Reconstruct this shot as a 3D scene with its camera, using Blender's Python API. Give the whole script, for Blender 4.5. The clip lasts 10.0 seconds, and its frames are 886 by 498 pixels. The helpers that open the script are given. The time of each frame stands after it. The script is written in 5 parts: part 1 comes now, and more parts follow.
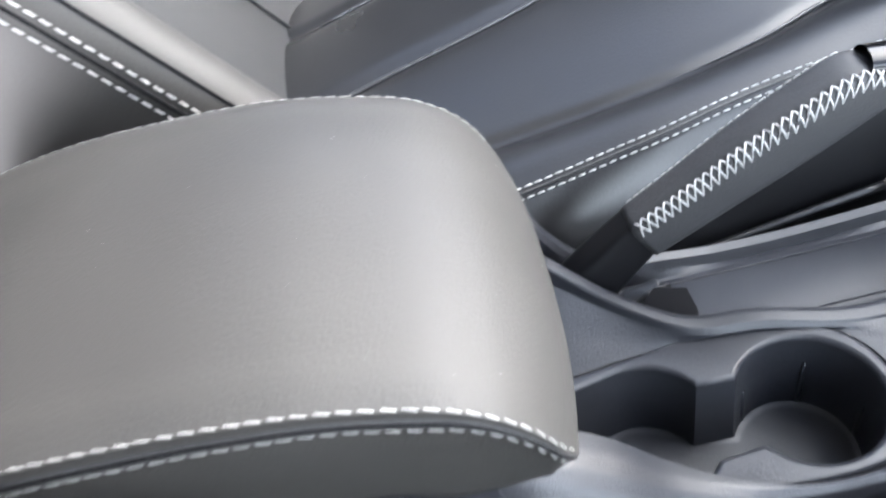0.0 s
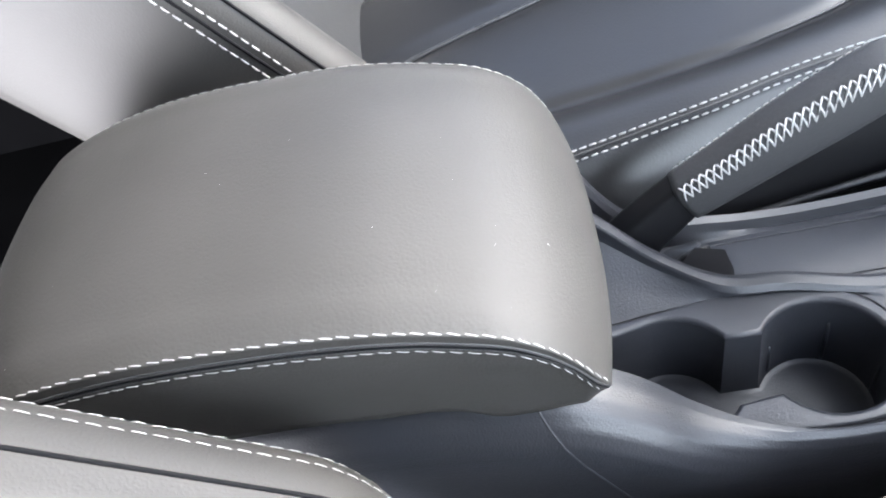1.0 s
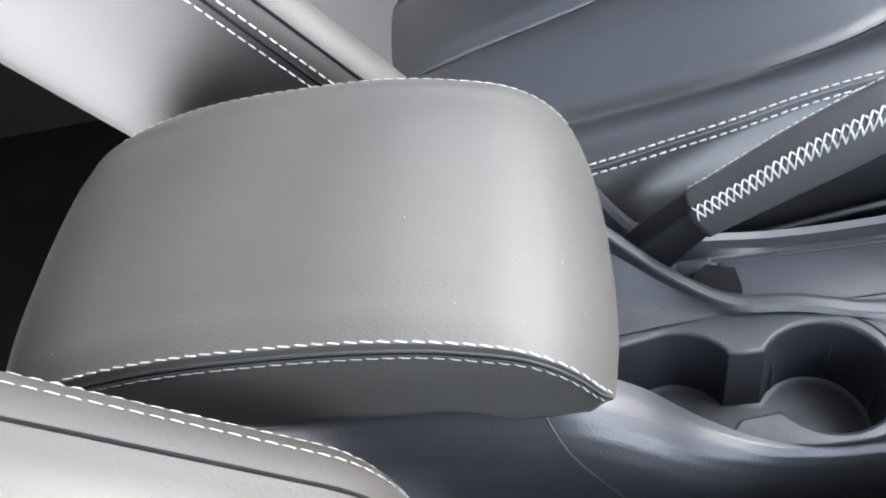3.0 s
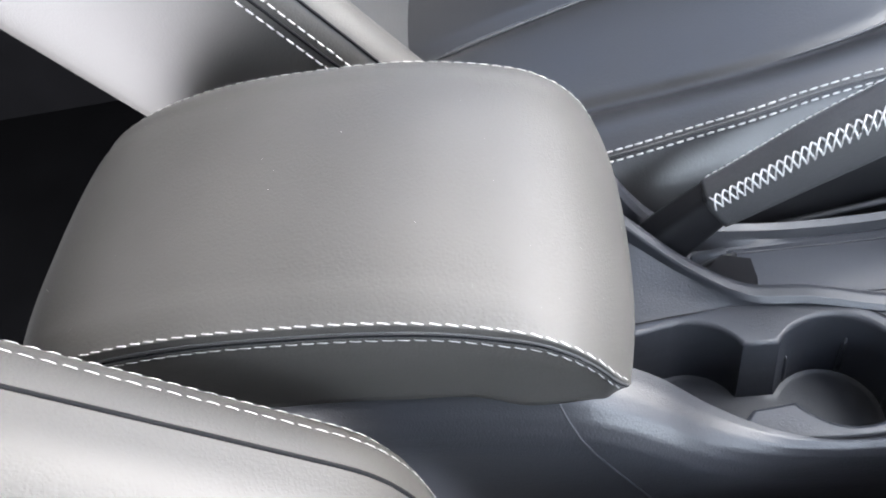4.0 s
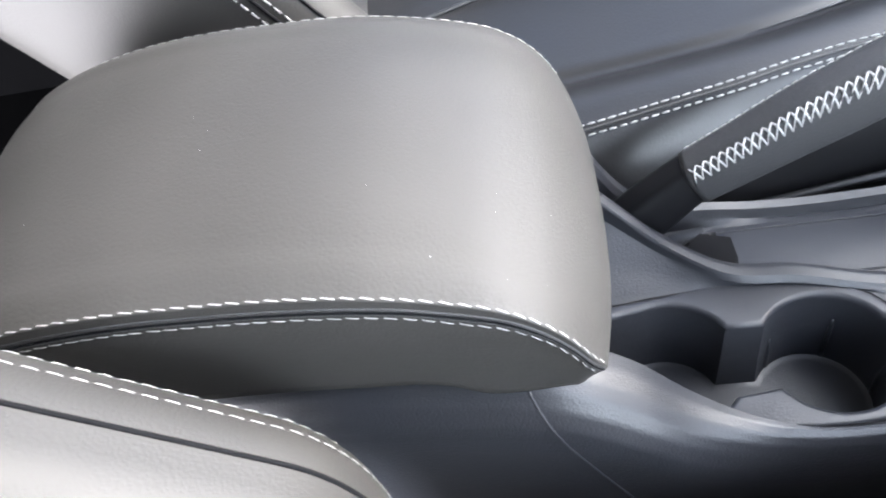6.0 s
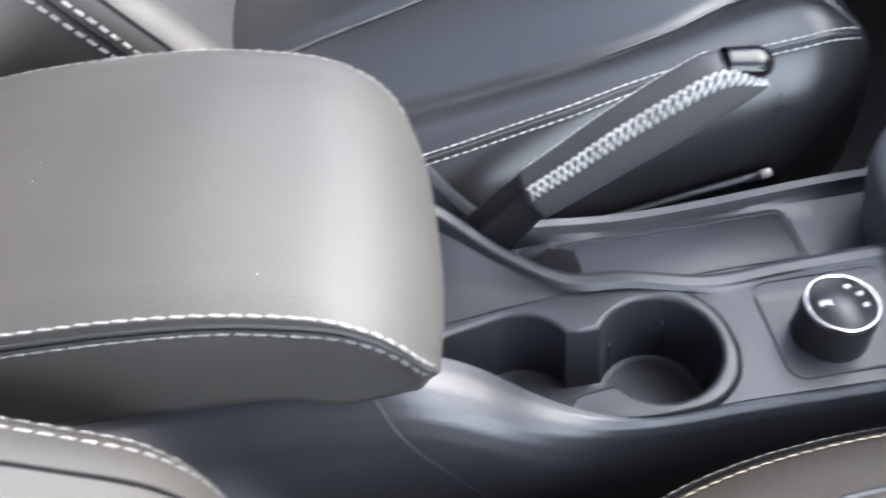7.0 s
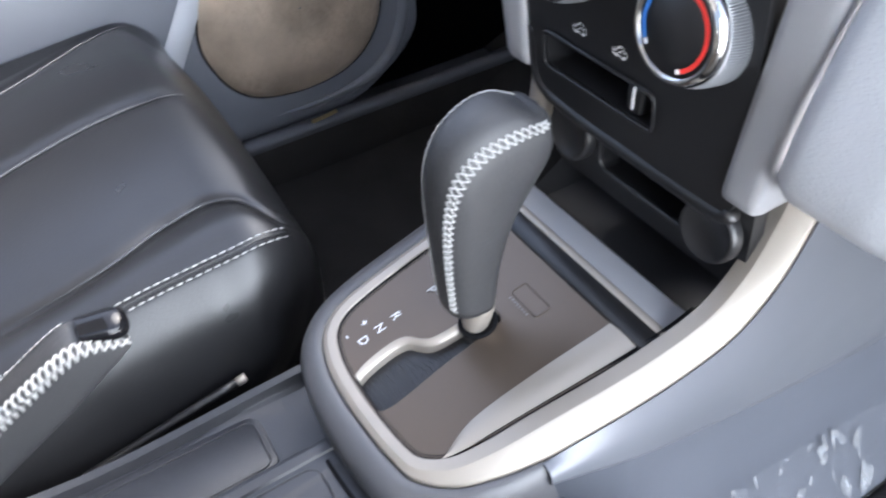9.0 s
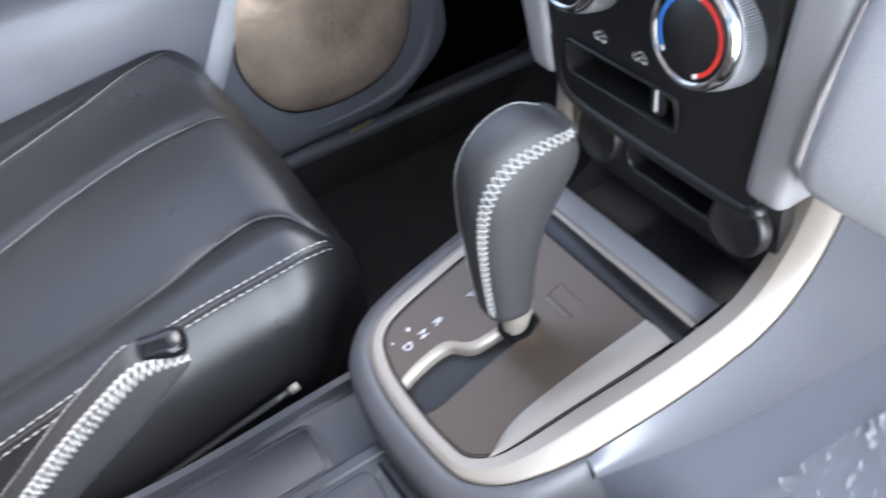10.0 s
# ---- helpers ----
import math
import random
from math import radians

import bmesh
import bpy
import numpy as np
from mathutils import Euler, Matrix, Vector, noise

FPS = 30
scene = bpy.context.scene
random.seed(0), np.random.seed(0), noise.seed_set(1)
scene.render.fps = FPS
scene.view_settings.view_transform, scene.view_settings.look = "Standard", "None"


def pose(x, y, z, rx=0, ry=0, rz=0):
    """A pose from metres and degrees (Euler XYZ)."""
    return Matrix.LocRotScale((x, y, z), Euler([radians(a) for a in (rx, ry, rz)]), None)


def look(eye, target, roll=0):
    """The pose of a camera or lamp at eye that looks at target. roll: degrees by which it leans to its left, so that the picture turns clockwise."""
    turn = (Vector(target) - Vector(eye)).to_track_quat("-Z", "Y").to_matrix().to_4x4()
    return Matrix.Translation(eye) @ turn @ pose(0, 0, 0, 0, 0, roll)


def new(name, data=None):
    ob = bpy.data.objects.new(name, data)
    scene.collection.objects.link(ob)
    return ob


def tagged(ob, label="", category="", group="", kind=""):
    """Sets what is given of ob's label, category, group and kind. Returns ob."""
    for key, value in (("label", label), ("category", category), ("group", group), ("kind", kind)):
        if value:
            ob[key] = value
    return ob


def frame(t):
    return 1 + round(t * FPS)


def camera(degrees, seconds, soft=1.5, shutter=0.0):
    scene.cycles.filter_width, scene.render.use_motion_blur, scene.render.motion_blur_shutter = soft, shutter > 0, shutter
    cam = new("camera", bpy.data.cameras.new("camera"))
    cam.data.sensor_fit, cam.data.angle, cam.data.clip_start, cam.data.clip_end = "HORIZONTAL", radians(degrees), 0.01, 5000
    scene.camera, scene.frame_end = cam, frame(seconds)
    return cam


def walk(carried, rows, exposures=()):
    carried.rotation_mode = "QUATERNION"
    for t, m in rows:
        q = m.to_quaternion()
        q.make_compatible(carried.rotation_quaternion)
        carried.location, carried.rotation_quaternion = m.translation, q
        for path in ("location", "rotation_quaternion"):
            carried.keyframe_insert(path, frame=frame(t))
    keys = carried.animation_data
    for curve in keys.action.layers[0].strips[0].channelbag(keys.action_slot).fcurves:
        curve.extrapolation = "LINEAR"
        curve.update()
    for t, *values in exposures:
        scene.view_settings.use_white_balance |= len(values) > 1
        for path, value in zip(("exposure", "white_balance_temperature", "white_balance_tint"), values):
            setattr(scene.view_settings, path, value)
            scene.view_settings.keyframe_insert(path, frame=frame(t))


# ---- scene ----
cam = camera(60.0, 10.0, soft=2.0, shutter=0.5)
METRES, EYE, TILT, LEAN, TURN = 0.56, 0.70, -47.68, 12.69, -7.34
ROWS = [
    (0.0, 0.0, 0.0, 0.0, -0.0, 0.0, -0.0),
    (0.5, -0.0117, -0.0964, -0.0159, 2.91, -2.87, -1.9),
    (1.0, -0.0084, -0.1005, -0.0003, 3.89, -3.62, -2.75),
    (1.5, -0.0063, -0.0954, 0.0136, 4.29, -4.09, -3.35),
    (2.0, -0.0081, -0.0974, 0.0191, 4.63, -4.32, -3.97),
    (3.5, -0.0105, -0.1572, 0.0258, 5.78, -4.92, -6.04),
    (4.0, -0.0188, -0.1424, 0.019, 6.07, -5.52, -6.43),
    (4.5, -0.0194, -0.1162, 0.0097, 6.02, -6.02, -6.55),
    (5.0, -0.0264, -0.1105, 0.0022, 5.89, -6.26, -6.5),
    (6.5, 0.01, -0.0509, -0.013, 1.07, -4.04, -5.89),
    (7.0, 0.0579, -0.1083, -0.0177, -3.21, -2.31, -4.5),
    (7.5, 0.1682, -0.1282, 0.0221, -8.91, -0.33, -1.76),
    (8.0, 0.3092, -0.1429, 0.0705, -14.47, 2.51, 2.51),
    (8.5, 0.3624, -0.1684, 0.0862, -19.36, 4.22, 7.24),
    (9.0, 0.4415, -0.1865, 0.1086, -23.29, 5.76, 11.85),
    (9.5, 0.4787, -0.2017, 0.1179, -24.1, 6.3, 14.75),
    (10.0, 0.4378, -0.2272, 0.1161, -19.6, 6.36, 14.45),
]
walk(cam, [(t, pose(0, 0, EYE, TILT, LEAN, TURN) @ pose(METRES * x, METRES * y, METRES * z, 90 + pitch, roll, yaw)) for t, x, y, z, yaw, pitch, roll in ROWS],
     [(0.0, 3.60, 5980, 8), (7.0, 3.68, 6020, 9), (8.0, 3.84, 6180, 11), (10.0, 3.82, 6260, 11)])

# ---- world and light ----
world = bpy.data.worlds.new("sky")
world.use_nodes = True
scene.world = world
wn = world.node_tree.nodes
sky = wn.new("ShaderNodeTexSky")
sky.sky_type, sky.sun_disc = "NISHITA", False
sky.sun_elevation, sky.sun_rotation = radians(38), radians(81)
sky.air_density, sky.dust_density, sky.ozone_density = 1.0, 4.0, 1.0
haze = wn.new("ShaderNodeHueSaturation")
haze.inputs["Saturation"].default_value = 0.75
world.node_tree.links.new(sky.outputs[0], haze.inputs["Color"])
world.node_tree.links.new(haze.outputs[0], wn["Background"].inputs[0])
wn["Background"].inputs[1].default_value = 0.10

sun_data = bpy.data.lights.new("sun", "SUN")
sun_data.energy, sun_data.angle, sun_data.color = 0.95, radians(66), (1.0, 0.98, 0.95)
sun = new("sun", sun_data)
sun.matrix_world = look((3.0, 0.8, 2.7), (0.0, 0.3, 0.3))


# added fill lamp at the unseen near rear door, to brighten the far backrest
glow = bpy.data.lights.new("rear_near_fill", "AREA")
glow.shape, glow.size, glow.size_y, glow.energy, glow.color = "RECTANGLE", 0.70, 0.62, 13.5, (1.0, 0.94, 0.94)
rear_fill_lamp = new("rear_near_fill", glow)
rear_fill_lamp.matrix_world = look((-0.78, -0.60, 0.38), (-0.78, 0.4, 0.40))

# added fill lamp at the unseen near front door, to lift near-facing sides
front_glow = bpy.data.lights.new("front_near_fill", "AREA")
front_glow.shape, front_glow.size, front_glow.size_y, front_glow.energy, front_glow.color = "RECTANGLE", 0.70, 0.80, 2.3, (0.92, 0.96, 1.0)
front_fill_lamp = new("front_near_fill", front_glow)
front_fill_lamp.matrix_world = look((0.52, -0.62, 0.62), (0.52, 0.4, 0.45))


# ---- materials ----
def material(name, base, rough=0.5, metal=0.0, grain=0.0, grain_size=0.0015, kind="leather", vary=0.12, spec=0.5,
             coat=0.0, sheen=0.0, blotch=9.0):
    """A surface with two scales of variation: fine grain in relief, and broad patches in tone and gloss."""
    m = bpy.data.materials.new(name)
    m.use_nodes = True
    nt = m.node_tree
    n, l = nt.nodes, nt.links
    b = n["Principled BSDF"]
    b.inputs["Metallic"].default_value = metal
    b.inputs["Specular IOR Level"].default_value = spec
    b.inputs["Coat Weight"].default_value = coat
    b.inputs["Coat Roughness"].default_value = 0.12
    b.inputs["Sheen Weight"].default_value = sheen
    co = n.new("ShaderNodeTexCoord")
    broad = n.new("ShaderNodeTexNoise")
    broad.inputs["Scale"].default_value = blotch
    broad.inputs["Detail"].default_value = 5.0
    l.new(co.outputs["Object"], broad.inputs["Vector"])
    ramp = n.new("ShaderNodeMapRange")
    ramp.inputs["From Min"].default_value, ramp.inputs["From Max"].default_value = 0.3, 0.7
    ramp.inputs["To Min"].default_value, ramp.inputs["To Max"].default_value = 1 - vary, 1 + vary
    l.new(broad.outputs[0], ramp.inputs["Value"])
    tone = n.new("ShaderNodeVectorMath")
    tone.operation = "SCALE"
    tone.inputs[0].default_value = base[:3]
    l.new(ramp.outputs[0], tone.inputs["Scale"])
    l.new(tone.outputs[0], b.inputs["Base Color"])
    ro = n.new("ShaderNodeMapRange")
    ro.inputs["From Min"].default_value, ro.inputs["From Max"].default_value = 0.25, 0.75
    ro.inputs["To Min"].default_value, ro.inputs["To Max"].default_value = max(0.02, rough - 0.07), min(1, rough + 0.07)
    l.new(broad.outputs[0], ro.inputs["Value"])
    l.new(ro.outputs[0], b.inputs["Roughness"])
    if grain:
        bump = n.new("ShaderNodeBump")
        bump.inputs["Strength"].default_value = grain
        bump.inputs["Distance"].default_value = grain_size * 0.25
        if kind == "leather":
            tex = n.new("ShaderNodeTexVoronoi")
            tex.feature = "SMOOTH_F1"
            tex.inputs["Scale"].default_value = 1 / grain_size
            warp = n.new("ShaderNodeTexNoise")
            warp.inputs["Scale"].default_value = 0.35 / grain_size
            mixv = n.new("ShaderNodeVectorMath")
            mixv.operation = "MULTIPLY_ADD"
            mixv.inputs[1].default_value = (grain_size * 1.4,) * 3
            l.new(warp.outputs["Color"], mixv.inputs[0])
            l.new(co.outputs["Object"], mixv.inputs[2])
            l.new(mixv.outputs[0], tex.inputs["Vector"])
        elif kind == "brushed":
            tex = n.new("ShaderNodeTexNoise")
            tex.inputs["Scale"].default_value = 1 / grain_size
            sc = n.new("ShaderNodeVectorMath")
            sc.operation = "MULTIPLY"
            sc.inputs[1].default_value = (0.06, 1.0, 1.0)
            l.new(co.outputs["Object"], sc.inputs[0])
            l.new(sc.outputs[0], tex.inputs["Vector"])
        else:
            tex = n.new("ShaderNodeTexNoise")
            tex.inputs["Scale"].default_value = 1 / grain_size
            tex.inputs["Detail"].default_value = 3.0
            l.new(co.outputs["Object"], tex.inputs["Vector"])
        l.new(tex.outputs[0], bump.inputs["Height"])
        l.new(bump.outputs[0], b.inputs["Normal"])
    return m


LEATHER = material("black leather", (0.031, 0.031, 0.0325), 0.46, grain=0.55, grain_size=0.0016, vary=0.08)
LEATHER_LID = material("armrest leather", (0.0350, 0.0332, 0.0310), 0.60, grain=0.36, spec=0.48, grain_size=0.0015, vary=0.06)
LEATHER_SEAT = material("seat leather", (0.0145, 0.0145, 0.0155), 0.32, spec=0.44, grain=0.25, grain_size=0.0018, vary=0.08)
# Paler than the seat leather: the highlight along each fold, put into colour.
FOLD_SHEEN = material("paler leather for fold highlights", (0.034, 0.034, 0.036), 0.30, grain=0.2, grain_size=0.0012, vary=0.08, spec=0.6)
LEATHER_BROWN = material("brown-black leather", (0.034, 0.028, 0.022), 0.55, spec=0.2, grain=0.3, grain_size=0.0016, vary=0.08)
THREAD_TAN = material("cream thread", (0.36, 0.31, 0.24), 0.6, grain=0.5, grain_size=0.0004, kind="noise", vary=0.1, blotch=60)
THREAD = material("white thread", (0.37, 0.37, 0.36), 0.6, grain=0.5, grain_size=0.0004, kind="noise", vary=0.1, blotch=60)
PLASTIC = material("charcoal moulded plastic", (0.019, 0.020, 0.024), 0.38, grain=0.55, grain_size=0.0013, vary=0.08, spec=0.42)
# The cheek's grey made darker: shade below the crease, put into colour.
SIDE_SHADED = material("side panel grey with shade in it", (0.088, 0.094, 0.112), 0.40, grain=0.2, grain_size=0.0009, vary=0.06)
PLASTIC_DARK = material("black moulded plastic", (0.010, 0.010, 0.011), 0.38, grain=0.2, grain_size=0.001, vary=0.1)
# On the selector skirt this is the cheek's grey with shade added.
PLASTIC_MID = material("charcoal satin plastic", (0.072, 0.072, 0.077), 0.46, grain=0.35, grain_size=0.0009, vary=0.06)
PAINT = material("pale silver-grey paint", (0.108, 0.113, 0.128), 0.40, metal=0.1, grain=0.05, grain_size=0.0006, kind="noise", vary=0.04)
GAP = material("black rubber seal", (0.007, 0.007, 0.008), 0.8, vary=0.1, spec=0.08)
SILVER = material("satin silver paint", (0.285, 0.254, 0.220), 0.42, metal=0.35, grain=0.06, grain_size=0.0005, kind="noise", vary=0.03)
TRIM = material("satin grey trim paint", (0.32, 0.32, 0.33), 0.42, metal=0.3, grain=0.06, grain_size=0.0005, kind="noise", vary=0.03)
KNOB = material("satin steel paint", (0.20, 0.205, 0.215), 0.34, metal=0.6, vary=0.03)
GATE = material("dark bronze panel", (0.094, 0.072, 0.055), 0.36, metal=0.5, grain=0.08, grain_size=0.0006, kind="brushed", vary=0.06)
GLOSS = material("piano black plastic", (0.006, 0.006, 0.007), 0.20, grain=0.0, vary=0.1, spec=0.18)
BUTTON = material("glossy black button", (0.006, 0.006, 0.007), 0.08, grain=0.0, vary=0.05, spec=0.25)
SHROUD = material("matt black plastic", (0.005, 0.005, 0.006), 0.5, grain=0.2, grain_size=0.001, vary=0.1, spec=0.25)
CHROME = material("polished chrome", (0.55, 0.55, 0.55), 0.10, metal=1.0, vary=0.03)
WHITE = material("printed white marking", (0.75, 0.75, 0.75), 0.5, vary=0.05)
PRINT = material("faint grey print", (0.22, 0.21, 0.20), 0.5, vary=0.05)
RED = material("printed red band", (0.75, 0.04, 0.03), 0.45, vary=0.05)
BLUE = material("printed blue band", (0.03, 0.16, 0.5), 0.45, vary=0.05)
DASH = material("light grey dashboard skin", (0.41, 0.42, 0.44), 0.50, grain=0.6, grain_size=0.0016, vary=0.03)
PALE = material("pale grey door insert", (0.52, 0.53, 0.55), 0.45, grain=0.2, grain_size=0.001, vary=0.03)
# Near black so the rear cabin looks shaded; the shade is in the colour.
CLOTH_SHADED = material("near-black cloth with shade in its colour", (0.0016, 0.0016, 0.0018), 0.95, grain=0.5, grain_size=0.003, kind="noise", vary=0.2, spec=0.02)
CARPET = material("black carpet", (0.022, 0.020, 0.018), 0.95, grain=1.0, grain_size=0.004, kind="noise", vary=0.3, spec=0.15)
# Colour of the painted light streak on the door sill.
STREAK_TAN = material("orange-brown light streak", (0.55, 0.42, 0.22), 0.3, metal=1.0, vary=0.1)
HEADLINER = material("grey headliner cloth", (0.30, 0.295, 0.285), 0.9, grain=0.3, grain_size=0.002, kind="noise", vary=0.04)
DOORSKIN = material("door trim plastic", (0.17, 0.175, 0.195), 0.38, grain=0.3, grain_size=0.001, vary=0.08)
BRONZE = material("bronze perforated grille", (0.50, 0.395, 0.30), 0.40, metal=0.35, grain=0.6, grain_size=0.009, vary=0.32, blotch=11)
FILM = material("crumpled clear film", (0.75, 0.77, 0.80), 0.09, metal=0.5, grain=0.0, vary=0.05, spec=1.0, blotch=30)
# Noise in the alpha paints pale streaks that stand in for the film's glints.
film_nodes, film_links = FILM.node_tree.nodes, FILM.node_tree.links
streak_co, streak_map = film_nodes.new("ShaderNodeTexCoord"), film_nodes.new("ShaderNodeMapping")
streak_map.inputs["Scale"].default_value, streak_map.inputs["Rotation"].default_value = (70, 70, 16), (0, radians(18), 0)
streak, painted_glints = film_nodes.new("ShaderNodeTexNoise"), film_nodes.new("ShaderNodeMapRange")
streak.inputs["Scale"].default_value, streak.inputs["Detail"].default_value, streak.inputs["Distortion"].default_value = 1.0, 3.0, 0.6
painted_glints.inputs["From Min"].default_value, painted_glints.inputs["From Max"].default_value = 0.57, 0.74
painted_glints.inputs["To Min"].default_value, painted_glints.inputs["To Max"].default_value = 0.05, 0.85
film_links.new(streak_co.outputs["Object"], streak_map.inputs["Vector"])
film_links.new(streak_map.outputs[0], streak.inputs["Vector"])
film_links.new(streak.outputs[0], painted_glints.inputs["Value"])
film_links.new(painted_glints.outputs[0], film_nodes["Principled BSDF"].inputs["Alpha"])
GROUND = material("pale concrete", (0.46, 0.45, 0.44), 0.9, grain=0.3, grain_size=0.01, kind="noise", vary=0.15)


# ---- building helpers ----
class Geo:
    """Vertices and faces that grow piece by piece."""

    def __init__(self):
        self.v, self.f = [], []

    def add(self, verts, faces):
        k = len(self.v)
        self.v += [tuple(map(float, p)) for p in verts]
        self.f += [tuple(k + i for i in f) for f in faces]
        return self

    def grid(self, P, loop_u=False, loop_v=False, flip=False):
        P = np.asarray(P, float)
        a, b = P.shape[:2]
        faces = []
        for i in range(a if loop_u else a - 1):
            for j in range(b if loop_v else b - 1):
                q = (i * b + j, (i + 1) % a * b + j, (i + 1) % a * b + (j + 1) % b, i * b + (j + 1) % b)
                faces.append(q[::-1] if flip else q)
        return self.add(P.reshape(-1, 3), faces)


def part(name, geo, mat, parent=None, label="", smooth=True, angle=None, bevel=0.0):
    me = bpy.data.meshes.new(name)
    me.from_pydata(geo.v, [], geo.f)
    bm = bmesh.new()
    bm.from_mesh(me)
    bmesh.ops.remove_doubles(bm, verts=bm.verts, dist=1e-6)
    bmesh.ops.recalc_face_normals(bm, faces=bm.faces)
    bm.to_mesh(me)
    bm.free()
    me.materials.append(mat)
    for p in me.polygons:
        p.use_smooth = smooth
    if smooth and angle:
        me.set_sharp_from_angle(angle=radians(angle))
    ob = new(name, me)
    if bevel:
        mod = ob.modifiers.new("bevel", "BEVEL")
        mod.width, mod.segments, mod.limit_method, mod.angle_limit = bevel, 2, "ANGLE", radians(40)
    if parent:
        ob.parent = parent
    if label:
        tagged(ob, label)
    if name in ("stitching", "lacing"):
        tagged(ob, kind="stuff")
    return ob


def thing(name, label, category, group="", kind=""):
    return tagged(new(name), label, category, group, kind)


def spline(pts, n):
    """n points on a smooth curve through pts, evenly spread by length."""
    P = np.asarray(pts, float)
    if len(P) == 2:
        return P[0] + np.linspace(0, 1, n)[:, None] * (P[1] - P[0])
    E = np.vstack([2 * P[0] - P[1], P, 2 * P[-1] - P[-2]])
    out = []
    for i in range(1, len(E) - 2):
        for t in np.linspace(0, 1, 24, endpoint=False):
            a, b, c, d = E[i - 1:i + 3]
            out.append(0.5 * (2 * b + (c - a) * t + (2 * a - 5 * b + 4 * c - d) * t * t + (3 * b - a - 3 * c + d) * t ** 3))
    out.append(P[-1])
    return resample(np.array(out), n)


def resample(P, n):
    s = np.concatenate([[0], np.cumsum(np.linalg.norm(np.diff(P, axis=0), axis=1))])
    u = np.linspace(0, s[-1], n)
    return np.stack([np.interp(u, s, P[:, k]) for k in range(P.shape[1])], 1)


def length(P):
    return float(np.linalg.norm(np.diff(P, axis=0), axis=1).sum())


def unit(v):
    v = np.asarray(v, float)
    return v / np.maximum(np.linalg.norm(v, axis=-1, keepdims=True), 1e-12)


def curve(x, xs, ys):
    """A smooth function through the given knots."""
    xs, ys = np.asarray(xs, float), np.asarray(ys, float)
    m = np.gradient(ys, xs)
    x = np.clip(x, xs[0], xs[-1])
    i = np.clip(np.searchsorted(xs, x) - 1, 0, len(xs) - 2)
    h = xs[i + 1] - xs[i]
    t = (x - xs[i]) / h
    return ((2 * t**3 - 3 * t**2 + 1) * ys[i] + (t**3 - 2 * t**2 + t) * h * m[i]
            + (-2 * t**3 + 3 * t**2) * ys[i + 1] + (t**3 - t**2) * h * m[i + 1])


def sweep(geo, path, normals, profile, loop=False):
    """profile: (sideways, along the normal) offsets carried along the path."""
    P, N = np.asarray(path, float), unit(normals)
    T = unit(np.gradient(P, axis=0))
    S = unit(np.cross(N, T))
    N = unit(np.cross(T, S))
    rows = [P + S * a + N * b for a, b in profile]
    return geo.grid(np.stack(rows, 1), loop_v=loop)


def tube(geo, path, r, sides=8, caps=True):
    P = np.asarray(path, float)
    T = unit(np.gradient(P, axis=0))
    ref = np.array([0.13, 0.21, 1.0])
    S = unit(np.cross(T, ref))
    N = np.cross(S, T)
    rr = np.broadcast_to(np.asarray(r, float), (len(P),))
    a = np.linspace(0, 2 * np.pi, sides, endpoint=False)
    G = P[:, None] + rr[:, None, None] * (np.cos(a)[None, :, None] * S[:, None] + np.sin(a)[None, :, None] * N[:, None])
    k = len(geo.v)
    geo.grid(G, loop_v=True)
    if caps:
        n = len(P)
        geo.f.append(tuple(k + j for j in range(sides)))
        geo.f.append(tuple(k + (n - 1) * sides + j for j in reversed(range(sides))))
    return geo


def strand(geo, a, b, n, r, rise=0.6):
    """One stitch from a to b, bowed off the surface along n."""
    a, b, n = np.asarray(a, float), np.asarray(b, float), unit(n)
    d = unit(b - a)
    s = np.cross(d, n)
    ang = np.linspace(0, 2 * np.pi, 6, endpoint=False)
    rows = []
    for t, q, h in ((0, 0.45, -0.3), (0.12, 0.9, 0.35), (0.5, 1.0, rise), (0.88, 0.9, 0.35), (1, 0.45, -0.3)):
        c = a + (b - a) * t + n * h * r
        rows.append([c + q * r * (np.cos(x) * s * 1.15 + np.sin(x) * n * 0.8) for x in ang])
    k = len(geo.v)
    geo.grid(rows, loop_v=True)
    geo.f.append(tuple(k + j for j in range(6)))
    geo.f.append(tuple(k + 24 + j for j in reversed(range(6))))


def stitching(geo, path, normals, pitch, long, r, slant=0.0, jitter=0.0):
    """A row of single stitches along a seam."""
    m = max(2, int(length(np.asarray(path)) / pitch))
    P = np.asarray(path, float)
    s = np.concatenate([[0], np.cumsum(np.linalg.norm(np.diff(P, axis=0), axis=1))])
    N = np.asarray(normals, float)

    def at(u):
        p = np.array([np.interp(u, s, P[:, k]) for k in range(3)])
        q = np.array([np.interp(u, s, N[:, k]) for k in range(3)])
        return p, unit(q)
    rnd = random.Random(7)
    for i in range(m):
        u = i * pitch + rnd.uniform(-jitter, jitter) * pitch
        p0, n0 = at(u)
        p1, n1 = at(min(u + long, s[-1]))
        side = np.cross(unit(p1 - p0), n0) * slant
        strand(geo, p0 - side, p1 + side, n0 + n1, r)


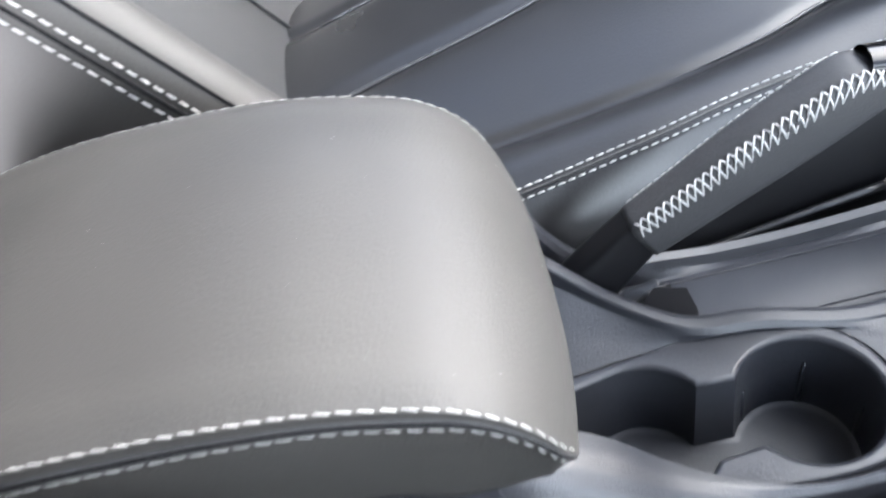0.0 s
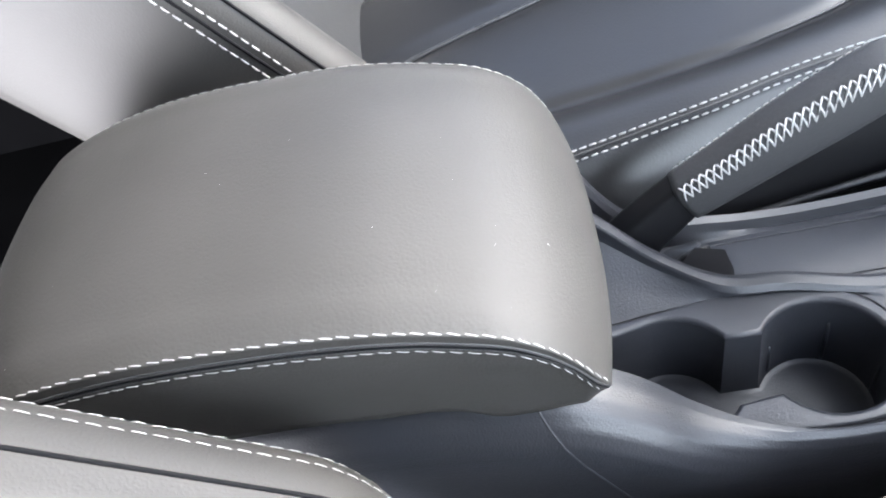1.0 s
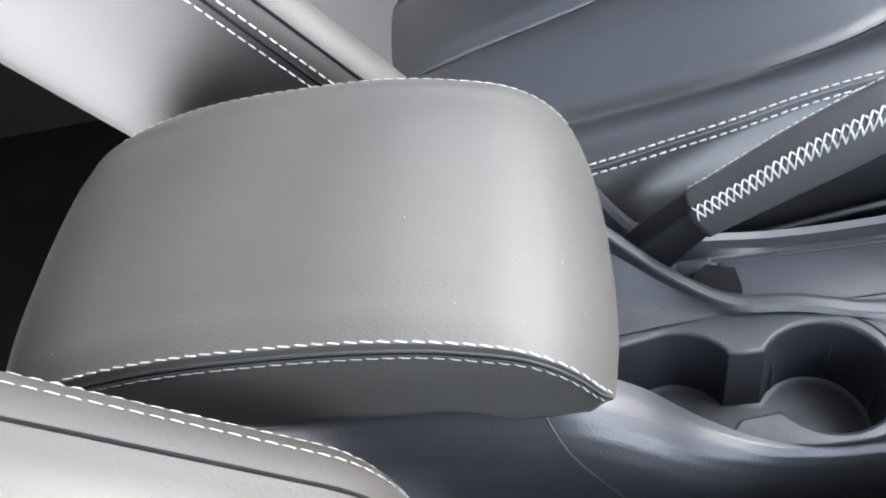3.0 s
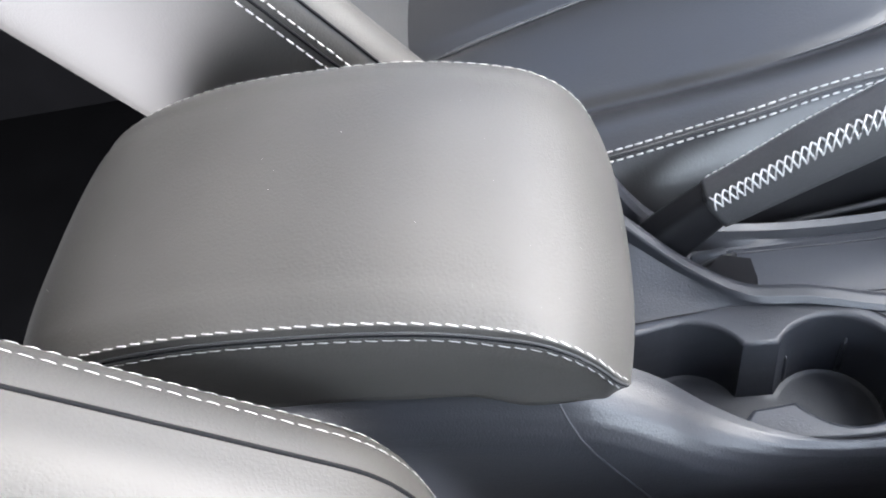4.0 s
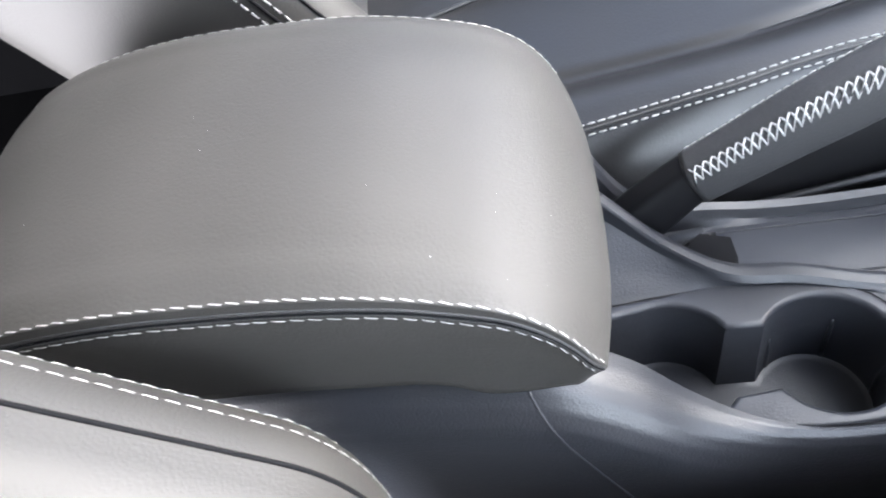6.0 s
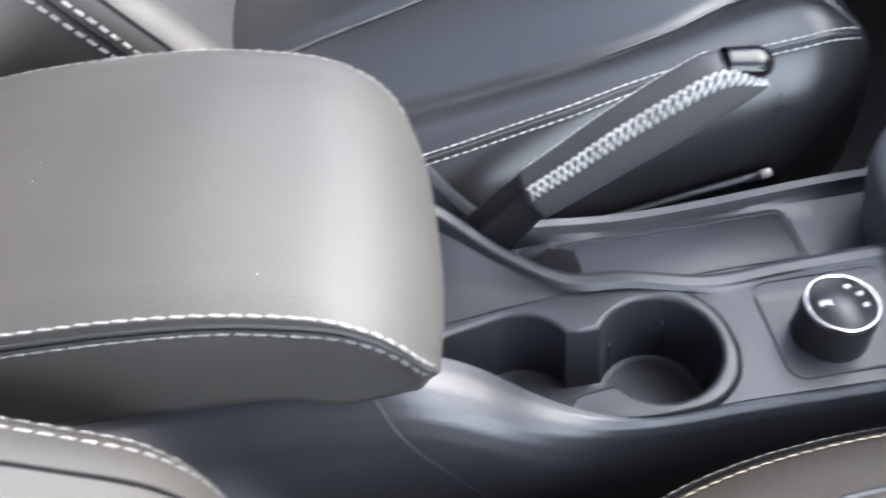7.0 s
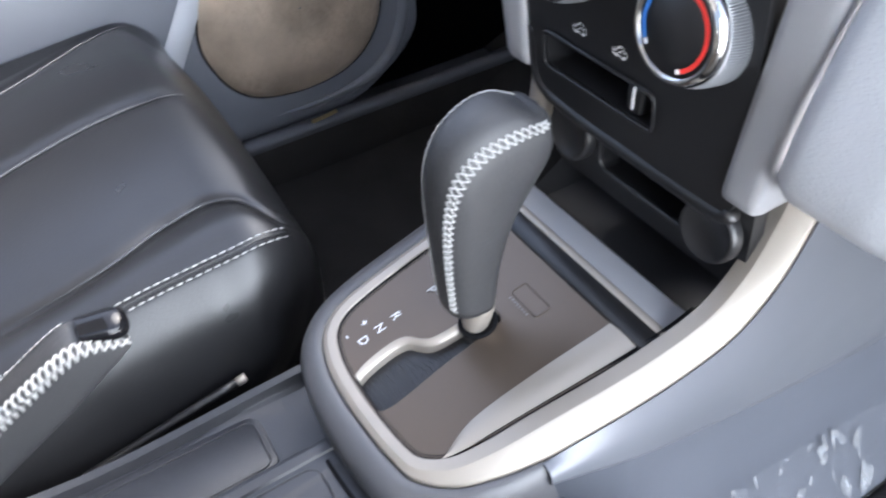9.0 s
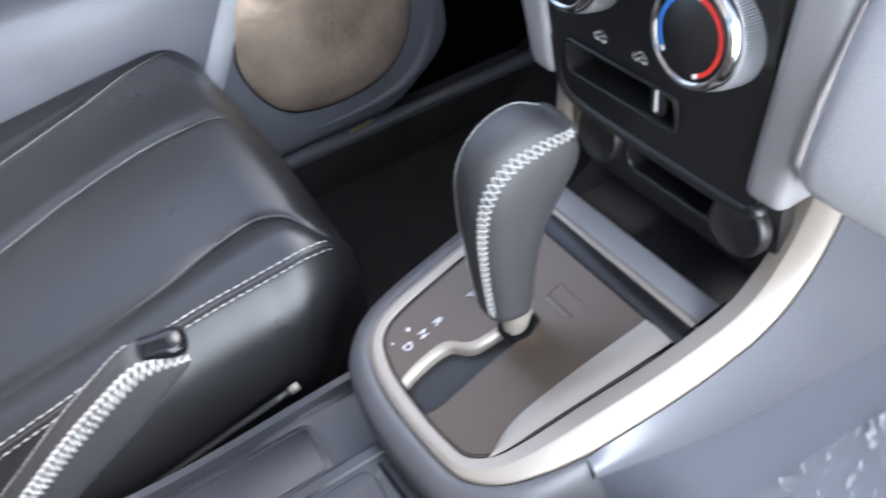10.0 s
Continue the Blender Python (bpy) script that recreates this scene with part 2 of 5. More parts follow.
def lacing(geo, A, M, B, count, r):
    """Crossed lacing over a rounded seam: edges A and B, ridge M between them."""
    A, M, B = (resample(np.asarray(q), 2 * count + 1) for q in (A, M, B))
    for i in range(count):
        k = 2 * i
        for p, q, up in ((A[k], B[k + 2], 0.3), (B[k], A[k + 2], 1.0)):
            c = unit(M[k + 1] - (A[k + 1] + B[k + 1]) / 2)
            mid = M[k + 1] + c * r * up
            ctrl = 2 * mid - (p + q) / 2
            t = np.linspace(0, 1, 7)[:, None]
            P = (1 - t) ** 2 * p + 2 * t * (1 - t) * ctrl + t * t * q
            tube(geo, P, [r * 0.6, r, r, r * 1.05, r, r, r * 0.6], 5)


def lathe(geo, profile, centre, axis=(0, 0, 1), sides=48, start=0.0):
    """profile: (radius, along the axis) pairs turned about an axis."""
    ax = unit(axis)
    ref = np.array([0, 0, 1.0]) if abs(ax[2]) < 0.9 else np.array([1.0, 0, 0])
    s = unit(np.cross(ref, ax))
    t = np.cross(ax, s)
    a = np.linspace(0, 2 * np.pi, sides, endpoint=False) + start
    rows = [[np.asarray(centre) + ax * h + r * (np.cos(x) * s + np.sin(x) * t) for x in a] for r, h in profile]
    return geo.grid(rows, loop_v=True)


def rounded_outline(x0, x1, y0, y1, r, n=8):
    pts = []
    for cx, cy, a0 in ((x1 - r, y1 - r, 0), (x0 + r, y1 - r, 90), (x0 + r, y0 + r, 180), (x1 - r, y0 + r, 270)):
        for k in range(n + 1):
            a = radians(a0 + 90 * k / n)
            pts.append((cx + r * math.cos(a), cy + r * math.sin(a)))
    return pts


def slab(geo, outline, lift, depth, edge=0.0015):
    """A plate: outline points mapped by lift(a, b, height) to the world, with a rounded top edge."""
    o = np.asarray(outline, float)
    c = o.mean(0)
    d = unit(o - c)
    rows = []
    for inset, h in ((0, -depth), (0, -edge), (edge * 0.3, -edge * 0.3), (edge, 0)):
        rows.append([lift(*(p - q * inset), h) for p, q in zip(o, d)])
    k = len(geo.v)
    geo.grid(rows, loop_v=True)
    n = len(o)
    geo.f.append(tuple(k + 3 * n + j for j in range(n)))
    return geo


def inside(px, py, poly):
    poly = np.asarray(poly)
    c = False
    j = len(poly) - 1
    for i in range(len(poly)):
        (xi, yi), (xj, yj) = poly[i], poly[j]
        if (yi > py) != (yj > py) and px < (xj - xi) * (py - yi) / (yj - yi) + xi:
            c = not c
        j = i
    return c


MID = 0.2485  # the console's middle, between the seats

# ---- console body ----
console = thing("centre_console", "charcoal moulded plastic centre console between the two front seats", "console")

# plan of the cup holder insert
INSERT = spline([(-0.06, 0.262), (0.0, 0.264), (0.057, 0.2695), (0.1, 0.2745), (0.138, 0.2735), (0.168, 0.266), (0.188, 0.253), (0.1985, 0.231),
                 (0.199, 0.204), (0.188, 0.184), (0.165, 0.173), (0.115, 0.173), (0.087, 0.18), (0.06, 0.190), (0.03, 0.198),
                 (-0.02, 0.20), (-0.06, 0.20)], 120)
DECK = 0.272


def console_section(x):
    yo = curve(x, (-0.42, -0.05, 0.0, 0.05, 0.1, 0.2, 0.36), (0.165, 0.165, 0.160, 0.155, 0.155, 0.156, 0.156))
    zs = curve(x, (-0.42, -0.06, -0.01, 0.03, 0.06, 0.09, 0.13, 0.2, 0.36), (0.350, 0.350, 0.345, 0.322, 0.300, 0.286, 0.279, 0.277, 0.277))
    yi = curve(x, (-0.42, -0.02, 0.03, 0.06, 0.09, 0.12, 0.2, 0.36), (0.205, 0.205, 0.200, 0.190, 0.180, 0.172, 0.172, 0.170))
    yr = curve(x, (-0.42, 0.0, 0.03, 0.064, 0.1, 0.142, 0.205, 0.254, 0.36), (0.345, 0.342, 0.326, 0.305, 0.284, 0.278, 0.267, 0.270, 0.271))
    zr = curve(x, (-0.42, -0.02, 0.02, 0.06, 0.1, 0.15, 0.2, 0.36), (0.350, 0.348, 0.325, 0.298, 0.286, 0.283, 0.277, 0.274))
    yd = curve(x, (-0.42, 0.0, 0.05, 0.1, 0.14, 0.17, 0.2, 0.36), (0.268, 0.268, 0.270, 0.273, 0.272, 0.266, 0.255, 0.252))
    zt = 0.226
    zl = curve(x, (-0.42, -0.02, 0.019, 0.031, 0.047, 0.08, 0.12, 0.36), (0.335, 0.335, 0.322, 0.298, 0.272, 0.247, 0.238, 0.238))
    pts = [(yo - 0.004, 0.02), (yo - 0.004, zs - 0.1), (yo - 0.003, zs - 0.045), (yo - 0.001, zs - 0.030), (yo + 0.10 * (yi - yo), zs - 0.017), (yo + 0.26 * (yi - yo), zs - 0.008),
           (yo + 0.46 * (yi - yo), zs - 0.0025), (yo + 0.70 * (yi - yo), zs), (yi - 0.0025, zs - 0.0005), (yi + 0.001, DECK), (yi + 0.006, DECK), (0.5 * (yi + yd), DECK),
           (yd - 0.004, DECK), (yd + 0.001, DECK + 0.001), (yd + 0.5 * (yr - 0.008 - yd), DECK + 0.30 * (zr - DECK)), (yr - 0.0085, DECK + 0.72 * (zr - 0.002 - DECK)), (yr - 0.0066, zr - 0.0022), (yr - 0.0052, zr - 0.0004), (yr + 0.002, zr), (yr + 0.0055, zr - 0.0012), (yr + 0.0075, zr - 0.006),
           (yr + 0.011, zt + 0.01), (yr + 0.016, zt), (0.366, zt), (0.370, zl - 0.008), (0.374, zl - 0.001), (0.381, zl),
           (0.386, zl - 0.006), (0.389, 0.14), (0.389, 0.02)]
    return [(x, a, b) for a, b in pts]


xs = np.concatenate([np.linspace(-0.42, -0.04, 12), np.linspace(-0.035, 0.36, 100), np.linspace(0.37, 0.43, 6)])
rows = []
for x in xs:
    sec = np.array(console_section(x))
    fine = []
    for i in range(len(sec) - 1):
        k = {11: 22, 10: 22}.get(i, 4)
        fine += [sec[i] + (sec[i + 1] - sec[i]) * t for t in np.linspace(0, 1, k, endpoint=False)]
    fine.append(sec[-1])
    rows.append(fine)
rows = np.array(rows)
g = Geo().grid(rows)
cin = np.mean(INSERT, 0)
shrunk = [(cin[0] + (a - cin[0]) * 0.985, cin[1] + (b - cin[1]) * 0.96) for a, b in INSERT]
V = np.array(g.v)
keep = []
for f in g.f:
    c = V[list(f)].mean(0)
    if -0.06 < c[0] < 0.21 and abs(c[2] - DECK) < 0.004 and inside(c[0], c[1], shrunk):
        continue
    keep.append(f)
g.f = keep
part("body", g, PLASTIC, console, angle=38)

g = Geo()
joint = []
for x in np.linspace(-0.046, 0.05, 40):
    z = curve(x, (-0.047, -0.031, -0.0095, 0.0266, 0.055), (0.378, 0.340, 0.291, 0.2176, 0.160))
    wall = np.array(console_section(x))[:8]
    joint.append((x, np.interp(z, wall[:, 2], wall[:, 1]) - 0.0002, min(z, wall[-1, 2] + 0.0005)))
tube(g, joint, 0.0008, 6)
part("panel_joint", g, PLASTIC, console, "dark joint between console panels")

# cup holder insert with two joined wells
BIG, BIG_R, SMALL, SMALL_R = (0.152, 0.2190), 0.0420, (0.0555, 0.2205), 0.0445
NECK_FAR, NECK_NEAR = 0.2425, 0.1960


def insert_near(x):
    return curve(x, (-0.06, -0.02, 0.03, 0.06, 0.087, 0.115), (0.204, 0.204, 0.202, 0.194, 0.1845, 0.178))


def well_outline(scale=0.0):
    """The plan of the two joined wells, drawn in by scale."""
    R1, R2 = BIG_R - scale, SMALL_R - scale
    yf, yn = NECK_FAR - scale, NECK_NEAR + scale
    a1 = math.pi - math.asin((yf - BIG[1]) / R1)
    a2 = -math.pi - math.asin((yn - BIG[1]) / R1)
    pts = [(BIG[0] + R1 * math.cos(a), BIG[1] + R1 * math.sin(a)) for a in np.linspace(a1, a2, 64)]
    near = [(x, max(insert_near(x) + scale, SMALL[1] - R2 * math.sqrt(max(0.0, 1 - ((x - SMALL[0]) / R2) ** 2)))) for x in np.linspace(SMALL[0] + R2 * 0.78, SMALL[0], 14)]
    pts += near + [(x, insert_near(x) + scale) for x in np.linspace(0.048, -0.028 + scale, 14)]
    pts += [(-0.028 + scale, y) for y in np.linspace(0.208 + scale, 0.248 - scale, 8)]
    b2 = math.asin((yf - SMALL[1]) / R2)
    pts += [(SMALL[0] + R2 * math.cos(a), SMALL[1] + R2 * math.sin(a)) for a in np.linspace(math.radians(100), b2, 30)]
    return pts


insert = thing("cup_holder_insert", "dark plastic cup holder insert with two joined wells", "cup holder")
g = Geo()
outer = INSERT
well = np.array(well_outline(-0.0021))
bm = bmesh.new()
edges = []
for loop in (outer, well):
    vs = [bm.verts.new((a, b, DECK + 0.004)) for a, b in loop]
    edges += [bm.edges.new((vs[i], vs[(i + 1) % len(vs)])) for i in range(len(vs))]
bmesh.ops.triangle_fill(bm, edges=edges, use_beauty=True)
bm.verts.index_update()
g.add([v.co for v in bm.verts], [[v.index for v in f.verts] for f in bm.faces])
bm.free()
d = unit(np.asarray(outer) - cin)
g.grid([[(a + e[0] * k, b + e[1] * k, DECK + 0.004 + h) for (a, b), e in zip(outer, d)] for k, h in ((0, 0), (0.0010, -0.0003), (0.0022, -0.0014), (0.0026, -0.0035), (0.0026, -0.008))], loop_v=True)
part("rim_plate", g, PLASTIC, insert, angle=40)
g = Geo()
tube(g, [(a + e[0] * 0.0034, b2 + e[1] * 0.0034, DECK + 0.0008) for (a, b2), e in zip(outer, d)], 0.0013, 6)
part("gap", g, GAP, insert, "dark gap round the insert")
g = Geo()
levels = ((-0.0022, DECK + 0.0042), (-0.0008, DECK + 0.0038), (0.0004, DECK + 0.0025), (0.001, DECK), (0.0018, 0.24), (0.0028, 0.210), (0.0040, 0.2052), (0.0065, 0.2042), (0.0085, 0.2040))
g.grid([[(a, b, z) for a, b in well_outline(s)] for s, z in levels], loop_v=True)
n = len(well)
g.f.append(tuple(len(g.v) - n + j for j in range(n)))
part("well", g, PLASTIC, insert, angle=50)
for ang, zt in ((127, 0.240), (66, 0.250), (6, 0.240)):
    g = Geo()
    a = radians(ang)
    cx, cy = BIG[0] + (BIG_R - 0.0026) * math.cos(a), BIG[1] + (BIG_R - 0.0026) * math.sin(a)
    tube(g, spline([(cx, cy, 0.203), (cx, cy, 0.22), (cx + 0.001 * math.cos(a), cy + 0.001 * math.sin(a), zt)], 6), [0.0018, 0.0018, 0.0018, 0.0018, 0.0016, 0.0009], 8)
    part("rib", g, PLASTIC, insert)
g = Geo()
slab(g, [(0.078, 0.174), (0.142, 0.174), (0.132, 0.182), (0.126, 0.188), (0.120, 0.190), (0.101, 0.190), (0.096, 0.187), (0.090, 0.182)], lambda a, b, h: (a, b, 0.266 + h), 0.064, 0.0025)
part("divider", g, PLASTIC, insert, angle=40)

# ---- armrest lid ----
lid = thing("armrest_lid", "black leather armrest lid with double white stitched seams on the console", "armrest")
LID_MID = 0.255
LID_X = (-0.352, -0.359, -0.358, -0.350, -0.333, -0.307, -0.266, -0.212, -0.15, -0.095, -0.045, -0.021, -0.006, 0.004, 0.0085, 0.0060, -0.003, -0.013)
LID_Z = (0.372, 0.386, 0.402, 0.420, 0.441, 0.459, 0.471, 0.478, 0.477, 0.471, 0.457, 0.443, 0.427, 0.409, 0.392, 0.380, 0.372, 0.367)
LID_K = np.linspace(0, 1, len(LID_X))


def lid_point(v, q):
    """v: 0 rear to 1 front, round both ends; q: -1 near foot, about -0.65 the near seam, 0 the crown, 1 far foot."""
    x, zs = curve(v, LID_K, LID_X), curve(v, LID_K, LID_Z)
    s = abs(q)
    end = np.clip((zs - 0.360) / 0.11, 0.0, 1.0)
    base = min(curve(x, (-0.360, -0.12, -0.071, -0.049, -0.028, 0.0, 0.0215), (0.372, 0.376, 0.370, 0.358, 0.359, 0.365, 0.366)), zs - 0.001)
    if s <= 0.62:
        t = s / 0.62
        w = 0.1005 * t + 0.003 * math.sin(math.pi * t)
        z = zs + 0.0135 * end * (1 - t ** 2.6) + 0.002 * end * math.exp(-((t - 0.86) / 0.10) ** 2)
    else:
        t = (s - 0.62) / 0.38
        w = 0.1005 + 0.003 * math.sin(min(1, t * 3) * math.pi * 0.5) - 0.015 * t
        z = zs - (zs - base) * t
    z -= 0.0022 * end * math.exp(-((s - 0.647) / 0.010) ** 2)
    z += 0.00022 * end * math.sin(x * 766) * math.exp(-((s - 0.604) / 0.016) ** 2) + 0.0008 * end * noise.noise(Vector((x * 22, q * 4, 1.7)))
    front = np.clip((x + 0.08) / 0.085, 0, 1) ** 2 if v > 0.5 else 0.0
    if v > 0.5 and zs < 0.415:
        w *= 1 - 0.22 * ((0.415 - zs) / 0.048) ** 1.6
    y = LID_MID + math.copysign(w + 0.004 * front * min(1, s / 0.3), q)
    rel = abs(y - LID_MID) / 0.105
    bow = front * (0.0115 * (1 - rel ** 2.5) - 0.010 * np.clip((s - 0.64) / 0.36, 0, 1))
    bow += 0.008 * rel ** 4 * np.clip((-0.24 - x) / 0.11, 0, 1)
    return np.array((x + bow, y, z))


def lid_normal(v, q):
    e = 2e-3
    a = lid_point(min(v + e, 1), q) - lid_point(max(v - e, 0), q)
    d = lid_point(v, q + e) - lid_point(v, q - e)
    return unit(np.cross(a, d))


us = np.linspace(0, 1, 300)
qs = np.concatenate([np.linspace(-1, -0.69, 12), np.linspace(-0.68, -0.60, 24), np.linspace(-0.585, 0.585, 44), np.linspace(0.60, 0.68, 24), np.linspace(0.69, 1, 12)])
g = Geo().grid([[lid_point(u, t) for t in qs] for u in us])
foot = [lid_point(u, -1) for u in us] + [lid_point(u, 1) for u in us[::-1]]
g.add(foot, [tuple(range(len(foot)))])
part("cushion", g, LEATHER_LID, lid)


def lid_line(q, u0, u1, n=170, lift=0.0):
    u = np.linspace(u0, u1, n)
    # towards the front the lower rows keep their distance from the upper one
    spread = (abs(q) - 0.614) * 0.95 * np.clip((u - 0.62) / 0.185, 0, 1) ** 1.5
    qs_ = [q + math.copysign(k, q) for k in spread]
    P = np.array([lid_point(a, b) for a, b in zip(u, qs_)])
    N = np.array([lid_normal(a, b) for a, b in zip(u, qs_)])
    return P + N * lift, N


for side in (-1, 1):
    g, seam = Geo(), Geo()
    for q in (0.614, 0.672):
        P, N = lid_line(side * q, 0.14, 0.805, lift=0.0002)
        stitching(g, P, N, 0.0082, 0.0062, 0.00029, 0.0004, 0.05)
    for q in (0.640, 0.654):
        P, N = lid_line(side * q, 0.13, 0.815, lift=-0.0004)
        tube(seam, P, 0.0011, 6)
    part("stitching", g, THREAD, lid, "white stitching")
    part("seam", seam, LEATHER, lid, "folded leather seam")
    P, N = lid_line(side * 0.647, 0.13, 0.815, lift=-0.0001)
    part("seam_gap", tube(Geo(), P, 0.0008, 6), GAP, lid, "dark line in the seam")

rnd = random.Random(11)
g = Geo()
for _ in range(46):
    v, q = rnd.uniform(0.15, 0.8), rnd.uniform(-0.6, 0.55)
    p, n, r = lid_point(v, q), lid_normal(v, q), rnd.uniform(0.00008, 0.00019)
    o = [p + n * 0.0002 + np.array(e) * r for e in ((1, 0, 0), (0, 1, 0), (-0.8, 0.2, 0), (0.1, -1, 0), (0, 0, 1), (0, 0, -1))]
    g.add(o, [(0, 1, 4), (1, 2, 4), (2, 3, 4), (3, 0, 4), (1, 0, 5), (2, 1, 5), (3, 2, 5), (0, 3, 5)])
tagged(part("dust", g, WHITE, None, "scattered pale dust specks on the armrest lid"), category="dust", kind="stuff")

# ---- gear selector housing ----
SLOPE = 0.25


def gate_z(x):
    return 0.327 + SLOPE * (x - 0.42)


housing = thing("selector_housing", "raised grey plastic gear selector housing on the console", "console")
# path of the silver frame: near side front, round the rear, to the far side front
near = [(0.625, 0.150, 0.470), (0.616, 0.150, 0.435), (0.600, 0.1495, 0.402), (0.575, 0.150, 0.376), (0.54, 0.153, gate_z(0.54) + 0.003)]
flat = [(0.50, 0.158), (0.45, 0.165), (0.41, 0.170), (0.385, 0.177), (0.367, 0.193), (0.361, 0.215), (0.358, 0.25), (0.358, 0.285), (0.361, 0.31), (0.369, 0.332), (0.385, 0.346),
        (0.41, 0.352), (0.45, 0.355), (0.50, 0.357), (0.56, 0.358)]
frame_path = spline(near + [(a, b, gate_z(a)) for a, b in flat], 150)
gate_n = unit((-SLOPE, 0, 1))
frame_n = []
for p in frame_path:
    lift = np.clip((p[2] - gate_z(p[0]) - 0.002) / 0.05, 0, 1) if p[1] < 0.2 else 0
    frame_n.append(unit(gate_n * (1 - lift) + np.array((-1, 0, 0.1)) * lift))
frame_n = np.array(frame_n)
cut = int(np.argmin(np.abs(frame_path[:80, 0] - 0.435)))
CHEEK = [(0.0188, -0.014), (0.0190, -0.0105), (0.0198, -0.0100), (0.0235, -0.0135), (0.0270, -0.021), (0.0293, -0.031), (0.0302, -0.050), (0.0296, -0.0570), (0.0270, -0.0590)]
SKIRT = [(0.0036, -0.012), (0.0039, -0.0040), (0.0047, -0.0030), (0.012, -0.0034), (0.022, -0.0075), (0.0265, -0.014), (0.029, -0.025), (0.030, -0.06), (0.031, -0.11)]


arc = np.concatenate([[0], np.cumsum(np.linalg.norm(np.diff(frame_path, axis=0), axis=1))])
taper = np.clip((arc - arc[cut] + 0.02) / 0.125, 0, 1)
taper = taper * taper * (3 - 2 * taper)


def blend_sweep(geo, i0, i1, first, second):
    """A sweep along the frame whose section goes over from one profile to another."""
    P, N = frame_path[i0:i1], unit(frame_n[i0:i1])
    T = unit(np.gradient(frame_path, axis=0))[i0:i1]
    S = unit(np.cross(N, T))
    N = unit(np.cross(T, S))
    w = taper[i0:i1, None]
    rows = [P + S * (p[0] * (1 - w) + q[0] * w) + N * (p[1] * (1 - w) + q[1] * w) for p, q in zip(first, second)]
    return geo.grid(np.stack(rows, 1))



FRAME = [(-0.0095, -0.008), (-0.0095, 0.0), (-0.0088, 0.0008), (0.0020, 0.0022), (0.0032, 0.0022), (0.0044, 0.0016), (0.0165, -0.0068), (0.0178, -0.0082), (0.0183, -0.0100), (0.0183, -0.022)]
FRAME_REAR = [(-0.0095, -0.008), (-0.0095, 0.0002), (-0.0088, 0.0010), (-0.0030, 0.0015), (-0.0020, 0.0014), (-0.0008, 0.0009), (0.0020, -0.0002), (0.0026, -0.0010), (0.0030, -0.0026), (0.0030, -0.01)]
part("frame", blend_sweep(Geo(), 0, len(frame_path), FRAME, FRAME_REAR), SILVER, housing, "satin silver surround", angle=14)
SHELL = CHEEK[:6] + [(0.0302, -0.050), (0.0306, -0.075), (0.031, -0.12)]
# Skirt and cheek share one colour; the skirt's darker tone paints in shade.
part("shell", blend_sweep(Geo(), cut, len(frame_path), SHELL, SKIRT), PLASTIC_MID, housing, "plastic skirt, the cheek grey darkened for shade")

# broad cheek below the frame, down to a crease by the footwell
crease = lambda x: curve(x, (0.40, 0.435, 0.47, 0.51, 0.56, 0.634, 0.75, 1.05), (0.322, 0.311, 0.302, 0.289, 0.277, 0.262, 0.244, 0.236))
crease_y = lambda x: curve(x, (0.40, 0.435, 0.50, 0.60, 0.75, 1.05), (0.141, 0.137, 0.130, 0.126, 0.122, 0.116))
rim = np.array(blend_sweep(Geo(), 0, cut + 1, CHEEK[1:3], CHEEK[1:3]).v).reshape(-1, 2, 3)
rows = []
along_cut = np.linspace(0, 1, cut + 1)
for k in range(cut + 1):
    top_p = rim[k, 1]
    xb = np.interp(along_cut[k], (0, 0.25, 0.5, 1), (0.86, 0.70, 0.60, 0.437))
    low_p = np.array((xb, crease_y(xb), crease(xb)))
    row = [rim[k, 0], top_p]
    for q in np.linspace(0.06, 1, 14):
        c = top_p + (low_p - top_p) * q
        row.append(c + np.array((0, -0.003 * math.sin(math.pi * q), 0.002 * math.sin(math.pi * q))))
    row[-1] = low_p
    for drop, tuck in ((0.002, 0.0015), (0.008, 0.006), (0.020, 0.010)):
        row.append(low_p + np.array((0, tuck, -drop)))
    rows.append(row)
wide = [np.array(q) + np.array((0.35, -0.010, 0.02)) for q in rows[0]]
cheek = Geo().grid([wide] + rows)
part("side_cheek", cheek, PAINT, housing, "grey plastic side cheek", angle=50)
part("cheek_joint", tube(Geo(), rows[-1][2:16], 0.0005, 6), GAP, housing, "fine dark joint")
foot_line = []
for q, w_dir in zip(frame_path, unit(np.cross(unit(frame_n), unit(np.gradient(frame_path, axis=0))))):
    if q[0] < 0.415 and q[1] < 0.262:
        foot_line.append((q[0] + w_dir[0] * 0.0305, q[1] + w_dir[1] * 0.0305, DECK + 0.001))
part("base_gap", tube(Geo(), foot_line, 0.0016, 6), GAP, housing, "dark gap round the housing foot")
g = Geo()
sweep(g, frame_path[25:], frame_n[25:], [(-0.0096, 0.0002), (-0.0108, -0.0022), (-0.0126, -0.0005), (-0.0126, -0.012)])
part("seal", g, GAP, housing, "black gap")

# panel with the selector slot
fp = frame_path[22:]
T = unit(np.gradient(fp, axis=0))
S = unit(np.cross(T, np.array(frame_n[22:])))
edge = fp + S * 0.0112
panel_outline = [(p[0], p[1]) for p in edge if p[0] < 0.545]
panel_outline = [(0.545, panel_outline[0][1])] + panel_outline + [(0.545, panel_outline[-1][1])]
